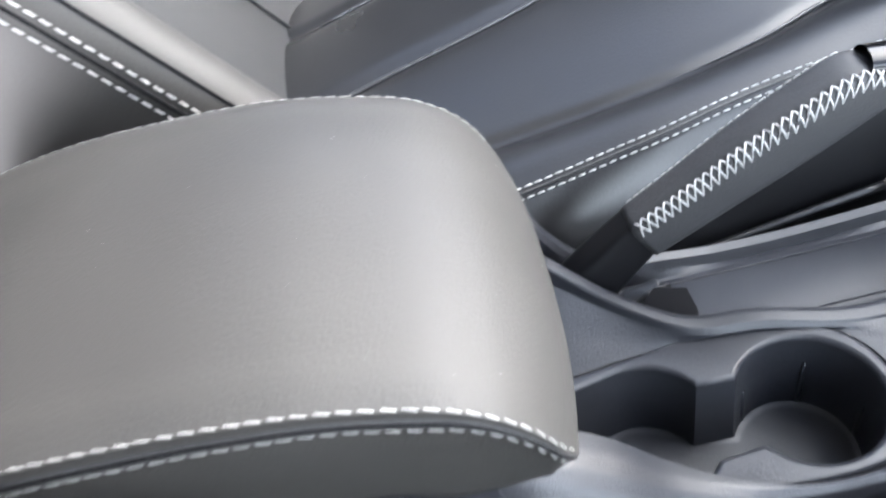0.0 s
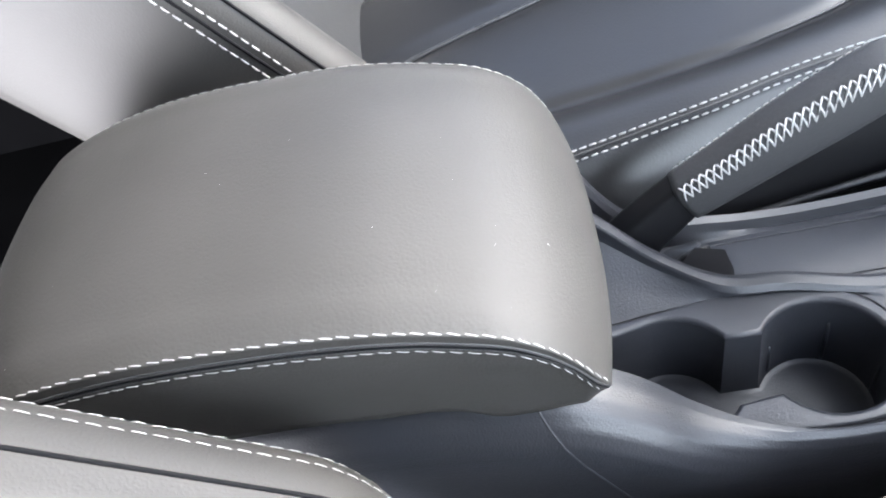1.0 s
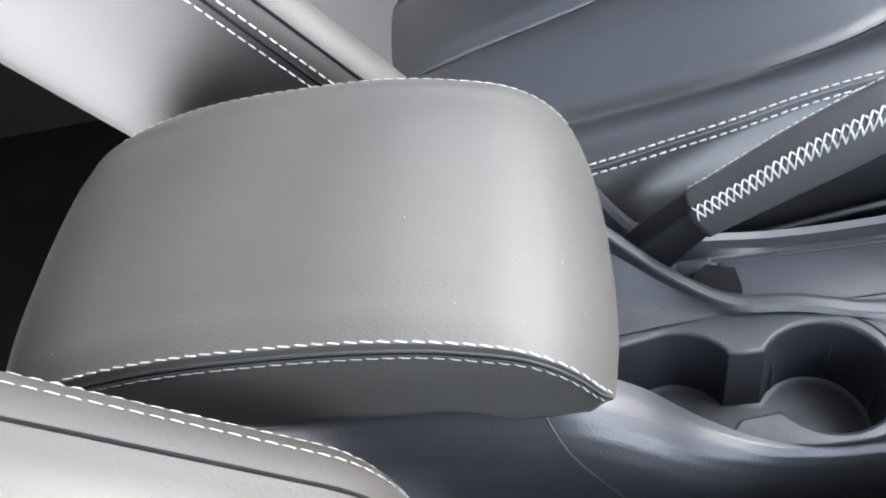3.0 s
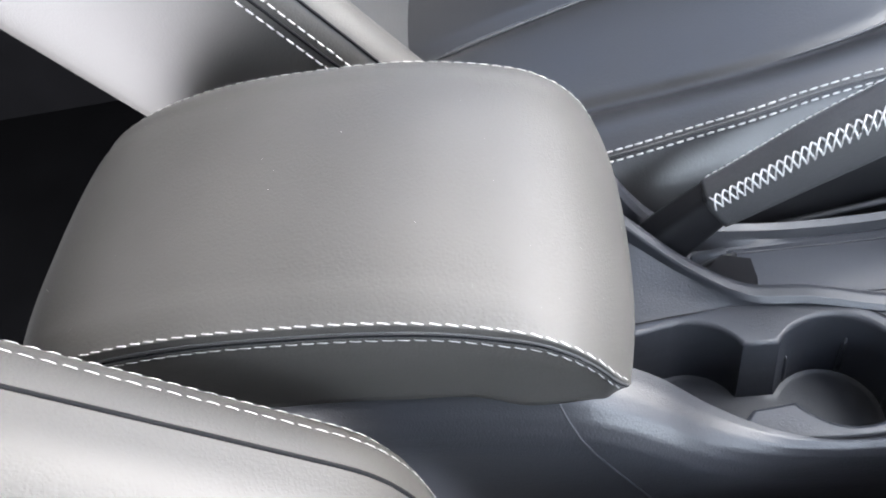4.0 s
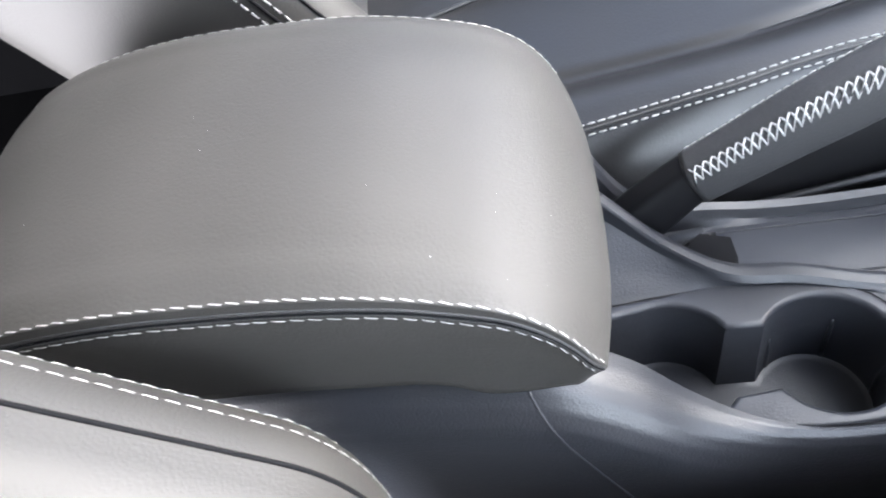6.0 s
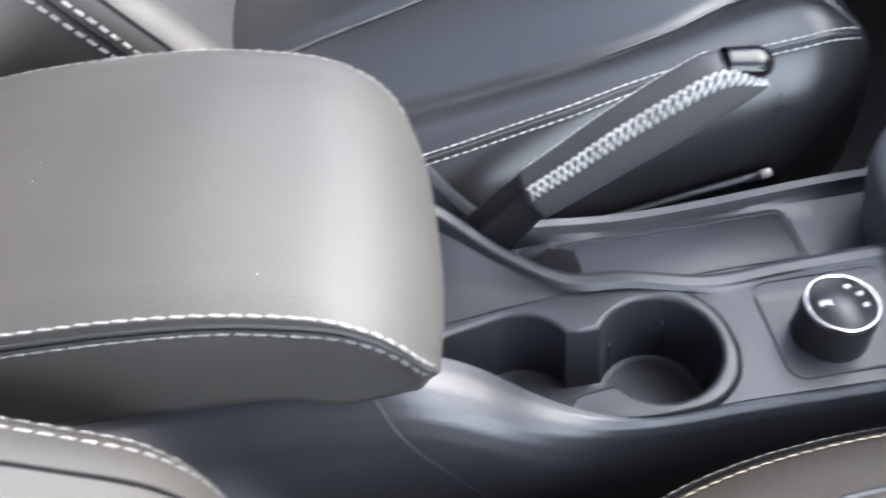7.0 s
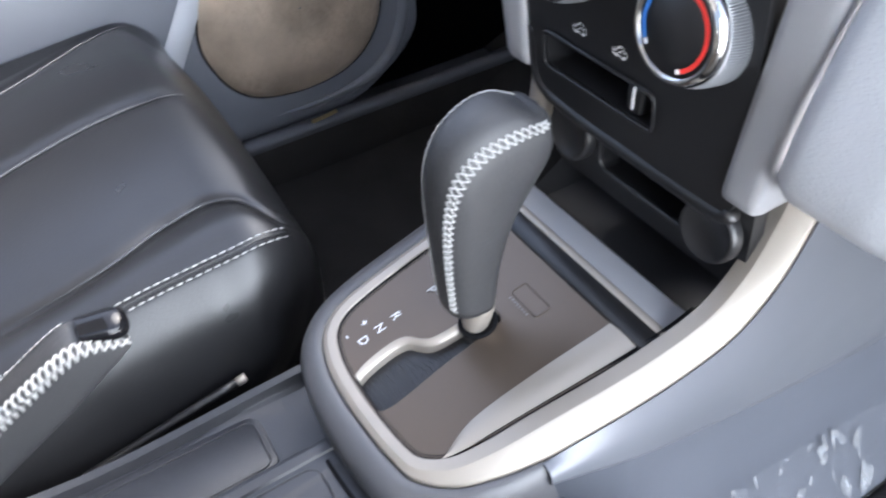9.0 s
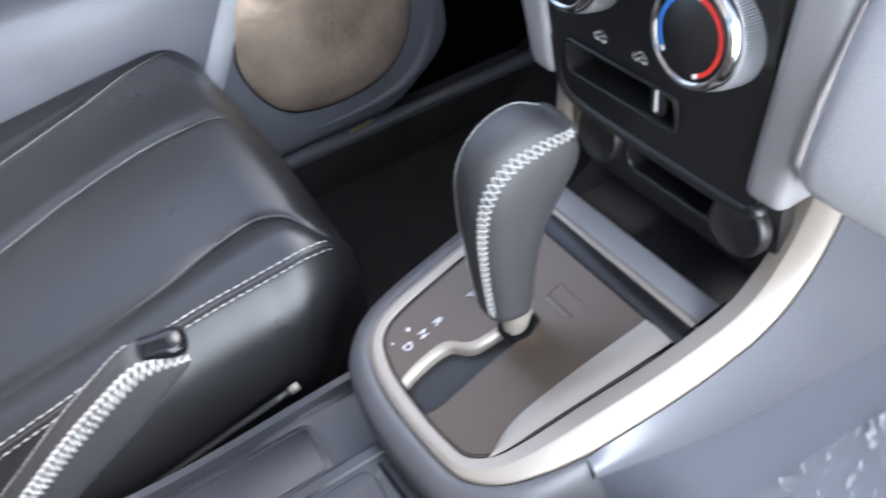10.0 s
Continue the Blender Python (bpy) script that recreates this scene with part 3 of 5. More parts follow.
slot_path = [(0.367, 0.283), (0.364, 0.268), (0.368, 0.250), (0.380, 0.244), (0.42, 0.2465), (0.455, 0.2475), (0.472, 0.248), (0.478, 0.252),
             (0.478, 0.263), (0.470, 0.268), (0.450, 0.2695), (0.432, 0.272), (0.424, 0.277), (0.416, 0.287), (0.404, 0.2905), (0.38, 0.2885)]
slot = spline(slot_path + slot_path[:1], 90)[:-1]
bm = bmesh.new()
edges = []
for loop in (panel_outline, slot):
    vs = [bm.verts.new((a, b, gate_z(a) - 0.001)) for a, b in loop]
    edges += [bm.edges.new((vs[i], vs[(i + 1) % len(vs)])) for i in range(len(vs))]
bmesh.ops.triangle_fill(bm, edges=edges, use_beauty=True)
bm.verts.index_update()
g = Geo().add([v.co for v in bm.verts], [[v.index for v in f.verts] for f in bm.faces])
bm.free()
part("gate_panel", g, GATE, housing, "bronze-grey selector panel", smooth=False)
cs = slot.mean(0)
g = Geo()
n2 = unit(np.gradient(slot, axis=0))
outn = np.stack([n2[:, 1], -n2[:, 0]], 1)
g.grid([[(p[0] - q[0] * k * (0.12 + 0.88 * max(0, q[1])), p[1] - q[1] * k * (0.12 + 0.88 * max(0, q[1])), gate_z(p[0]) + h) for p, q in zip(slot, outn)] for k, h in ((0.0, -0.0009), (0.0012, -0.0012), (0.0052, -0.0042), (0.0056, -0.0052), (0.0056, -0.013))], loop_v=True)
part("slot_wall", g, SILVER, housing, "bright slot wall")
bm = bmesh.new()
vs = [bm.verts.new((p[0] + q[0] * 0.001, p[1] + q[1] * 0.001, gate_z(p[0]) - 0.0115)) for p, q in zip(slot, outn)]
edges = [bm.edges.new((vs[i], vs[(i + 1) % len(vs)])) for i in range(len(vs))]
bmesh.ops.triangle_fill(bm, edges=edges, use_beauty=True)
bm.verts.index_update()
g = Geo().add([v.co for v in bm.verts], [[v.index for v in f.verts] for f in bm.faces])
bm.free()
part("slot_cover", g, PLASTIC_DARK, housing, "black slot cover", smooth=False)
g = Geo()
for k in range(26):
    x = 0.372 + 0.0038 * k
    yn, yf = 0.2475, 0.279 if x < 0.412 else 0.265
    tube(g, [(x, yn, gate_z(x) - 0.0112), (x + 0.002, (yn + yf) / 2, gate_z(x) - 0.0108), (x, yf, gate_z(x) - 0.0112)], 0.00022, 5)
tagged(part("slot_bristles", g, PLASTIC_DARK, housing, "black brush strips"), kind="stuff")

# ---- gear lever ----
lever = thing("gear_lever", "black leather gear lever with white laced seams", "gear lever")
back = spline([(0.4380, 0, 0.364), (0.4367, 0, 0.380), (0.434, 0, 0.42), (0.433, 0, 0.455), (0.4355, 0, 0.484), (0.446, 0, 0.504), (0.465, 0, 0.5155), (0.484, 0, 0.517), (0.502, 0, 0.509)], 40)
front = spline([(0.4745, 0, 0.359), (0.476, 0, 0.370), (0.478, 0, 0.385), (0.482, 0, 0.405), (0.488, 0, 0.424), (0.498, 0, 0.442), (0.509, 0, 0.458), (0.516, 0, 0.474), (0.514, 0, 0.493)], 40)
half = np.interp(np.linspace(0, 1, 40), (0, 0.3, 0.6, 0.8, 0.93, 1), (0.0178, 0.0195, 0.0228, 0.0240, 0.0225, 0.018))
LEV_Y = 0.263


def lever_ring(i, a, grow=0.0):
    b, f = back[i], front[i]
    c, r = (b + f) / 2, (b - f) / 2
    ca, sa = math.cos(a), math.sin(a)
    e = 2 / 2.7
    u = math.copysign(abs(ca) ** e, ca)
    v = math.copysign(abs(sa) ** e, sa)
    p = c + r * u * (1 + grow / max(np.linalg.norm(r), 1e-6))
    return np.array((p[0], LEV_Y - v * (half[i] + grow), p[2]))


angs = np.linspace(0, 2 * math.pi, 40, endpoint=False)
g = Geo().grid([[lever_ring(i, a) for a in angs] for i in range(40)], loop_v=True)
mid = (back[39] + front[39]) / 2
top = [[np.array((mid[0], LEV_Y, mid[2])) + (lever_ring(39, a) - np.array((mid[0], LEV_Y, mid[2]))) * k + np.array((0.6, 0, 0.55)) * h for a in angs] for k, h in ((1, 0), (0.9, 0.003), (0.6, 0.0055), (0.02, 0.007))]
g.grid(top, loop_v=True)
k = len(g.v)
g.add([lever_ring(0, a) for a in angs], [tuple(range(40))])
part("grip", g, LEATHER, lever)
for sgn in (1, -1):
    g = Geo()
    m = [(curve(i, (0, 10, 20, 28, 34, 39), (0.46, 0.52, 0.68, 0.95, 1.30, 1.52)) if sgn > 0 else 0.50) * sgn for i in range(40)]
    A = np.array([lever_ring(i, m[i] - (0.19 if sgn > 0 else 0.07), 0.0003) for i in range(1, 40)])
    B = np.array([lever_ring(i, m[i] + (0.19 if sgn > 0 else 0.07), 0.0003) for i in range(1, 40)])
    M = np.array([lever_ring(i, m[i], 0.0006) for i in range(1, 40)])
    lacing(g, A, M, B, 36, 0.00052 if sgn > 0 else 0.00036)
    part("lacing", g, THREAD, lever, "white crossed lacing")
g = Geo()
lathe(g, ((0.0, -0.012), (0.0088, -0.012), (0.0092, -0.008), (0.0118, 0.006), (0.0128, 0.013), (0.0128, 0.020), (0.0, 0.020)), (0.462, LEV_Y - 0.002, 0.341), (0.12, 0, 1), 28)
part("collar", g, SILVER, lever, "silver collar")
g = Geo()
lathe(g, ((0.0, -0.05), (0.0085, -0.05), (0.0085, -0.01), (0.0, -0.01)), (0.462, LEV_Y - 0.002, 0.341), (0.12, 0, 1), 20)
part("stem", g, PLASTIC_DARK, lever, "black stem")
g = Geo()
lathe(g, ((0.0, 0.0005), (0.0145, 0.0005), (0.0152, 0.0012), (0.0150, 0.0020), (0.0130, 0.0026), (0.0105, 0.0022), (0.0102, 0.0010)), (0.463, LEV_Y - 0.003, gate_z(0.463) - 0.0025), (-SLOPE, 0, 1), 36)
part("boot_ring", g, GAP, lever, "black rubber ring")

# ---- parking brake ----
brake = thing("parking_brake", "raised parking brake lever with laced black leather grip", "parking brake")
BT = spline([(0.080, 0, 0.334), (0.111, 0, 0.355), (0.148, 0, 0.381), (0.184, 0, 0.402), (0.206, 0, 0.4125), (0.219, 0, 0.4125), (0.231, 0, 0.406), (0.243, 0, 0.397)], 44)
BU = spline([(0.098, 0, 0.302), (0.124, 0, 0.3175), (0.15, 0, 0.333), (0.188, 0, 0.355), (0.215, 0, 0.373), (0.233, 0, 0.386), (0.242, 0, 0.3925)], 44)
BW = np.interp(np.linspace(0, 1, 44), (0, 0.3, 0.8, 0.93, 1), (0.0140, 0.0150, 0.0160, 0.0150, 0.0120))
BY = 0.337


def brake_ring(i, a, grow=0.0):
    c, r = (BT[i] + BU[i]) / 2, (BT[i] - BU[i]) / 2
    ca, sa = math.cos(a), math.sin(a)
    e = 2 / 4.2
    p = c + r * math.copysign(abs(sa) ** e, sa) * (1 + grow / max(np.linalg.norm(r), 1e-5))
    return np.array((p[0], BY - (BW[i] + grow) * math.copysign(abs(ca) ** e, ca), p[2]))


angs = np.linspace(0, 2 * math.pi, 48, endpoint=False)
g = Geo().grid([[brake_ring(i, a) for a in angs] for i in range(44)], loop_v=True)
for i in (0, 43):
    c = np.mean([brake_ring(i, a) for a in angs], 0)
    g.grid([[c + (brake_ring(i, a) - c) * k for a in angs] for k in (1, 0.02)], loop_v=True)
part("grip", g, LEATHER, brake)
g = Geo()
idx = range(1, 44)
A = np.array([brake_ring(i, 1.22, 0.0004) for i in idx])
B = np.array([brake_ring(i, 0.22, 0.0004) for i in idx])
M = np.array([brake_ring(i, 0.80, 0.0006) for i in idx])
lacing(g, A, M, B, 32, 0.00072)
part("lacing", g, THREAD, brake, "white crossed lacing")
g = Geo()
P = np.array([brake_ring(i, math.pi - 0.80, 0.0004) for i in idx])
N = np.array([brake_ring(i, math.pi - 0.80, 0.01) - brake_ring(i, math.pi - 0.80) for i in idx])
stitching(g, P[:36], N[:36], 0.0055, 0.0045, 0.0007)
part("stitching", g, THREAD, brake, "white stitching")
g = Geo()
bt = unit((0.95, -0.03, -0.16))
bc = np.array((0.229, 0.3365, 0.4095))
s1 = unit(np.cross((0, 0, 1), bt))
s2 = np.cross(bt, s1)
angs_b = np.linspace(0, 2 * math.pi, 32, endpoint=False)
g.grid([[bc + bt * h + s1 * r * 1.20 * math.cos(a) + s2 * r * 0.88 * math.sin(a) for a in angs_b] for r, h in ((0.0095, -0.012), (0.0103, 0.004), (0.0106, 0.008), (0.0101, 0.0125), (0.0080, 0.0165), (0.0045, 0.0185), (0.0001, 0.0190))], loop_v=True)
part("button", g, BUTTON, brake, "glossy black push button")
g = Geo()
st = np.array([(0.092, 0.322), (0.075, 0.309), (0.055, 0.292), (0.036, 0.272), (0.02, 0.245)])
sp = spline([(a, BY, z) for a, z in st], 14)
sn, sb = np.array((-0.58, 0, 0.81)), np.array((0, -1, 0))
rings = []
for i, c in enumerate(sp):
    k = i / 13
    w, h = 0.0118 + 0.004 * k, 0.0165 + 0.008 * k
    rings.append([c + sb * w * math.copysign(abs(math.cos(a)) ** 0.4, math.cos(a)) + sn * (h * math.copysign(abs(math.sin(a)) ** 0.4, math.sin(a)) - 0.012 * k) for a in angs])
g.grid(rings, loop_v=True)
part("lever_arm", g, SHROUD, brake, "black plastic shroud")

# ---- storage pad beside the brake ----
pad = thing("tray_mat", "dark rubber mat with a raised border in the console tray", "mat")
g = Geo()
out = rounded_outline(0.088, 0.303, 0.302, 0.362, 0.012)
slab(g, out, lambda a, b, h: (a, b, 0.2285 + h), 0.004, 0.0015)
part("mat_body", g, PLASTIC, pad)
g = Geo()
ring = np.array([(a, b, 0.2286) for a, b in rounded_outline(0.096, 0.297, 0.308, 0.357, 0.008)])
tube(g, np.vstack([ring, ring[:2]]), 0.0009, 6, False)
part("border", g, PLASTIC, pad)

clip = thing("cable_bracket", "black block and steel bracket at the parking brake foot", "bracket")
g = Geo()
slab(g, [(0.086, 0.298), (0.119, 0.300), (0.122, 0.318), (0.120, 0.334), (0.098, 0.340), (0.086, 0.330)], lambda a, b, h: (a, b, 0.249 + h + 0.25 * (b - 0.32)), 0.026, 0.002)
part("block", g, GAP, clip, angle=40)
g = Geo()
slab(g, rounded_outline(0.078, 0.106, 0.345, 0.358, 0.003, 4), lambda a, b, h: (a, b, 0.236 + h + 0.2 * (a - 0.09)), 0.003, 0.0010)
part("plate", g, PLASTIC_DARK, clip)
g = Geo()
tube(g, spline([(0.080, 0.338, 0.236), (0.096, 0.343, 0.243), (0.112, 0.349, 0.238)], 8), 0.0022, 8)
part("bent_wire", g, PLASTIC_DARK, clip)

# ---- drive mode dial ----
dial = thing("drive_mode_dial", "round black drive selector dial with a chrome ring", "dial")
DC = (0.2655, 0.2125)
g = Geo()
lathe(g, ((0.0245, 0.272), (0.0243, 0.276), (0.0240, 0.278), (0.0236, 0.296), (0.0232, 0.3015), (0.0225, 0.303)), (DC[0], DC[1], 0), sides=56)
part("base", g, PLASTIC_DARK, dial)
g = Geo()
lathe(g, ((0.0228, 0.3005), (0.0229, 0.3035), (0.0225, 0.3053), (0.0217, 0.3060), (0.0209, 0.3054), (0.0206, 0.304)), (DC[0], DC[1], 0), sides=56)
part("ring", g, CHROME, dial, "chrome ring")
g = Geo()
lathe(g, ((0.0208, 0.3035), (0.0204, 0.3046), (0.0, 0.3048)), (DC[0], DC[1], 0), sides=56)
part("cap", g, PLASTIC_DARK, dial, "satin black cap")


def marks(rects, lift, parent, name="marking", mat=None, label="white printed marking"):
    """Flat printed bars: centre, size, turn in degrees."""
    g = Geo()
    for cx, cy, w, h, turn in rects:
        a = radians(turn)
        pts = [(cx + x * math.cos(a) - y * math.sin(a), cy + x * math.sin(a) + y * math.cos(a)) for x, y in ((-w / 2, -h / 2), (w / 2, -h / 2), (w / 2, h / 2), (-w / 2, h / 2))]
        g.add([lift(*p) for p in pts], [(0, 1, 2, 3)])
    return part(name, g, mat or WHITE, parent, label, smooth=False)


ontop = lambda a, b: (DC[0] + a, DC[1] + b, 0.3050)
marks([(-0.0098, 0.0015, 0.0050, 0.0009, 0), (-0.0124, 0.0015, 0.0010, 0.0048, 0), (-0.0072, 0.0015, 0.0010, 0.0048, 0), (-0.0098, 0.0034, 0.0008, 0.0018, 0)], ontop, dial)
for a in (58, 20, -18):
    r = radians(a)
    c, s = 0.0135 * math.cos(r), 0.0135 * math.sin(r)
    marks([(c, s, 0.0011, 0.0030, 10), (c + 0.0019, s + 0.0003, 0.0010, 0.0028, 10)], ontop, dial)
g = Geo()
ring = np.array([(a, b, DECK + 0.0004) for a, b in rounded_outline(0.229, 0.320, 0.181, 0.2595, 0.011)])
tube(g, np.vstack([ring, ring[:2]]), 0.0009, 8, False)
part("dial_bezel", g, PLASTIC, console, "raised border round the dial")

# ---- selector letters ----


def letters(text, at, height, lift, parent, name="letter"):
    cu = bpy.data.curves.new(name, "FONT")
    cu.body, cu.size, cu.align_x, cu.align_y = text, height, "CENTER", "CENTER"
    tmp = bpy.data.objects.new(name, cu)
    me = bpy.data.meshes.new_from_object(tmp)
    g = Geo()
    g.add([lift(v.co.x, v.co.y, at) for v in me.vertices], [tuple(p.vertices) for p in me.polygons])
    bpy.data.objects.remove(tmp)
    return part(name, g, WHITE, parent, "white printed letter", smooth=False)


on_gate = lambda u, v, at: (at[0] + v, at[1] - u, gate_z(at[0] + v) + 0.0002)
for ch, at in (("P", (0.452, 0.309)), ("R", (0.419, 0.308)), ("N", (0.404, 0.307)), ("D", (0.389, 0.306)), ("+", (0.397, 0.320)), ("-", (0.382, 0.318))):
    letters(ch, at, 0.0105, on_gate, housing)
marks([(0.4920, 0.2600 - 0.0029 * k, 0.0019, 0.0013, 0) for k in range(8)], lambda a, b: (a, b, gate_z(a) + 0.0003), housing, "printed_word", mat=PRINT, label="faint unreadable printing")
g = Geo()
ring = np.array([(a, b, gate_z(a) - 0.0006) for a, b in rounded_outline(0.4955, 0.5085, 0.2330, 0.2640, 0.002, 3)])
tube(g, np.vstack([ring, ring[:1]]), 0.0004, 5, False)
part("lock_cover", g, GATE, housing, "small rectangular release cover")
# bright lower border of the selector panel
g = Geo()
gl = [(0.385, 0.186), (0.405, 0.195), (0.427, 0.1985), (0.474, 0.1975), (0.521, 0.1945), (0.545, 0.1945)]
up = spline([(a, b, gate_z(a) - 0.0004) for a, b in gl], 40)
lo = spline([(a, b, gate_z(a) - 0.0002) for a, b in ((0.381, 0.1885), (0.40, 0.1835), (0.43, 0.1800), (0.474, 0.1745), (0.515, 0.1695), (0.545, 0.1660))], 40)
g.grid(np.stack([up + (lo - up) * t + np.array((0, 0, 1)) * 0.0012 * math.sin(math.pi * t) for t in np.linspace(0, 1, 6)], 1))
part("panel_border", g, SILVER, housing, "satin silver lower border")

# ---- front lip and tray below the controls ----
lip = thing("tray_lip", "satin silver crossbar in front of the storage tray", "trim")
g = Geo()
ys = np.linspace(0.158, 0.350, 20)
prof = [(0.545, -0.014), (0.545, 0.001), (0.547, 0.003), (0.551, 0.003), (0.553, 0.001), (0.575, 0.000), (0.578, -0.002), (0.579, -0.02)]
g.grid([[(a, y, gate_z(0.545) + h) for a, h in prof[:5]] for y in ys])
part("edge_bar", g, SILVER, lip)
g = Geo()
g.grid([[(a, y, gate_z(0.545) + h) for a, h in prof[4:]] for y in ys])
part("face", g, TRIM, lip, "grey face")
g = Geo()
slab(g, rounded_outline(0.530, 0.5455, 0.162, 0.346, 0.002, 3), lambda a, b, h: (a, b, gate_z(a) + 0.0016 + h), 0.006, 0.0012)
part("front_band", g, PLASTIC_DARK, housing, "dark band in front of the panel")
stack = thing("centre_stack", "black plastic centre stack with climate controls", "dashboard")
PX = 0.580


def box(geo, x0, x1, y0, y1, z0, z1):
    v = [(x, y, z) for x in (x0, x1) for y in (y0, y1) for z in (z0, z1)]
    return geo.add(v, [(0, 1, 3, 2), (4, 6, 7, 5), (0, 4, 5, 1), (2, 3, 7, 6), (0, 2, 6, 4), (1, 5, 7, 3)])


def open_box(geo, x0, x1, y0, y1, z0, z1):
    """A box open towards the rear of the car."""
    v = [(x, y, z) for x in (x0, x1) for y in (y0, y1) for z in (z0, z1)]
    return geo.add(v, [(4, 6, 7, 5), (0, 4, 5, 1), (2, 3, 7, 6), (0, 2, 6, 4), (1, 5, 7, 3)])


def plate_with_holes(outer, holes, x, depth, mat, name, parent, label=""):
    """An upright plate facing the rear, in the (y, z) plane, with openings that go through it."""
    bm = bmesh.new()
    edges = []
    for loop in [outer] + holes:
        vs = [bm.verts.new((x + (0.475 - b) * 0.10, a, b)) for a, b in loop]
        edges += [bm.edges.new((vs[i], vs[(i + 1) % len(vs)])) for i in range(len(vs))]
    bmesh.ops.triangle_fill(bm, edges=edges, use_beauty=True)
    bm.verts.index_update()
    g = Geo().add([v.co for v in bm.verts], [[v.index for v in f.verts] for f in bm.faces])
    bm.free()
    for loop in [outer] + holes:
        g.grid([[(x + (0.475 - b) * 0.10 + d, a, b) for a, b in loop] for d in (0, depth)], loop_v=True)
    return part(name, g, mat, parent, label, smooth=False)


climate = rounded_outline(0.1545, 0.352, 0.447, 0.70, 0.022)
slot_hole = rounded_outline(0.2245, 0.332, 0.4795, 0.505, 0.005)
plate_with_holes(climate, [slot_hole], PX - 0.004, 0.02, PLASTIC_DARK, "climate_panel", stack, "black climate control panel")
lower = rounded_outline(0.152, 0.345, 0.375, 0.449, 0.004)
pocket = rounded_outline(0.2005, 0.2915, 0.401, 0.442, 0.008)
plate_with_holes(lower, [pocket], PX + 0.014, 0.012, PLASTIC_DARK, "lower_panel", stack, "black panel with an open pocket")
g = Geo()
open_box(g, PX - 0.001, PX + 0.045, 0.2247, 0.3318, 0.4797, 0.5048)
part("slider_recess", g, PLASTIC_DARK, stack, smooth=False)
g = Geo()
open_box(g, PX + 0.022, PX + 0.10, 0.2007, 0.2913, 0.4012, 0.4418)
part("pocket_box", g, PLASTIC_DARK, stack, smooth=False)
g = Geo()
ring = np.array([(PX + 0.012 + (0.475 - b) * 0.1, a, b) for a, b in rounded_outline(0.1985, 0.2935, 0.399, 0.444, 0.010)])
tube(g, np.vstack([ring, ring[:2]]), 0.0026, 10, False)
part("pocket_frame", g, PLASTIC_DARK, stack)
g = Geo()
tube(g, spline([(PX - 0.002, 0.352, 0.50), (PX + 0.000, 0.3505, 0.470), (PX + 0.001, 0.342, 0.4535), (PX + 0.001, 0.31, 0.4475), (PX + 0.001, 0.25, 0.4465), (PX + 0.001, 0.17, 0.4475), (PX + 0.001, 0.157, 0.455)], 50), 0.0055, 12)
part("panel_lip", g, PLASTIC_DARK, stack, "rounded lower edge")
g = Geo()
slab(g, rounded_outline(0.2375, 0.252, 0.4805, 0.5015, 0.004, 5), lambda a, b, h: (PX - 0.004 - h, a, b), 0.03, 0.003)
slider = part("slider", g, PLASTIC_DARK, stack, "black slider tab", angle=50)
g = Geo()
slab(g, rounded_outline(0.2437, 0.2462, 0.484, 0.5005, 0.001, 3), lambda a, b, h: (PX - 0.0045 - h, a, b), 0.001, 0.0004)
part("slider_mark", g, WHITE, slider, "white index mark")
g = Geo()
ring = np.array([(PX - 0.006 + (0.475 - b) * 0.1, a, b) for a, b in rounded_outline(0.223, 0.3335, 0.478, 0.5065, 0.006)])
tube(g, np.vstack([ring, ring[:2]]), 0.0012, 6, False)
part("slot_edge", g, PLASTIC_DARK, stack)
for y in (0.3185, 0.1775):
    g = Geo()
    lathe(g, ((0.023, 0.0), (0.023, 0.006), (0.0215, 0.0095), (0.0195, 0.0095), (0.0185, 0.008), (0.0, 0.0085)), (PX + 0.016, y, 0.4205), (-1, 0, 0.1), 44)
    part("socket_cap", g, PLASTIC_DARK, stack, "round black power socket cap")
# recirculation symbols
for y in (0.2955, 0.2565):
    lift = lambda a, b, y=y: (PX - 0.0046 + (0.475 - 0.522 - b) * 0.10, y + a, 0.522 + b)
    marks([(0, -0.0032, 0.0125, 0.0007, 0), (0.0060, -0.0018, 0.0007, 0.003, 0), (-0.0060, -0.0016, 0.0007, 0.0034, 0), (0.0045, 0.0002, 0.0038, 0.0007, 14), (-0.0050, 0.0006, 0.0026, 0.0007, -20), (0.0014, 0.0022, 0.0040, 0.0007, -48),
           (-0.0012, 0.0036, 0.0040, 0.0007, 0), (-0.0036, 0.0024, 0.0034, 0.0007, 50), (-0.0034, -0.0034, 0.0026, 0.0018, 0), (0.0034, -0.0034, 0.0026, 0.0018, 0), (0, -0.0006, 0.0046, 0.0006, -25), (-0.0018, 0.0004, 0.0018, 0.0006, 60)], lift, stack, "symbol")


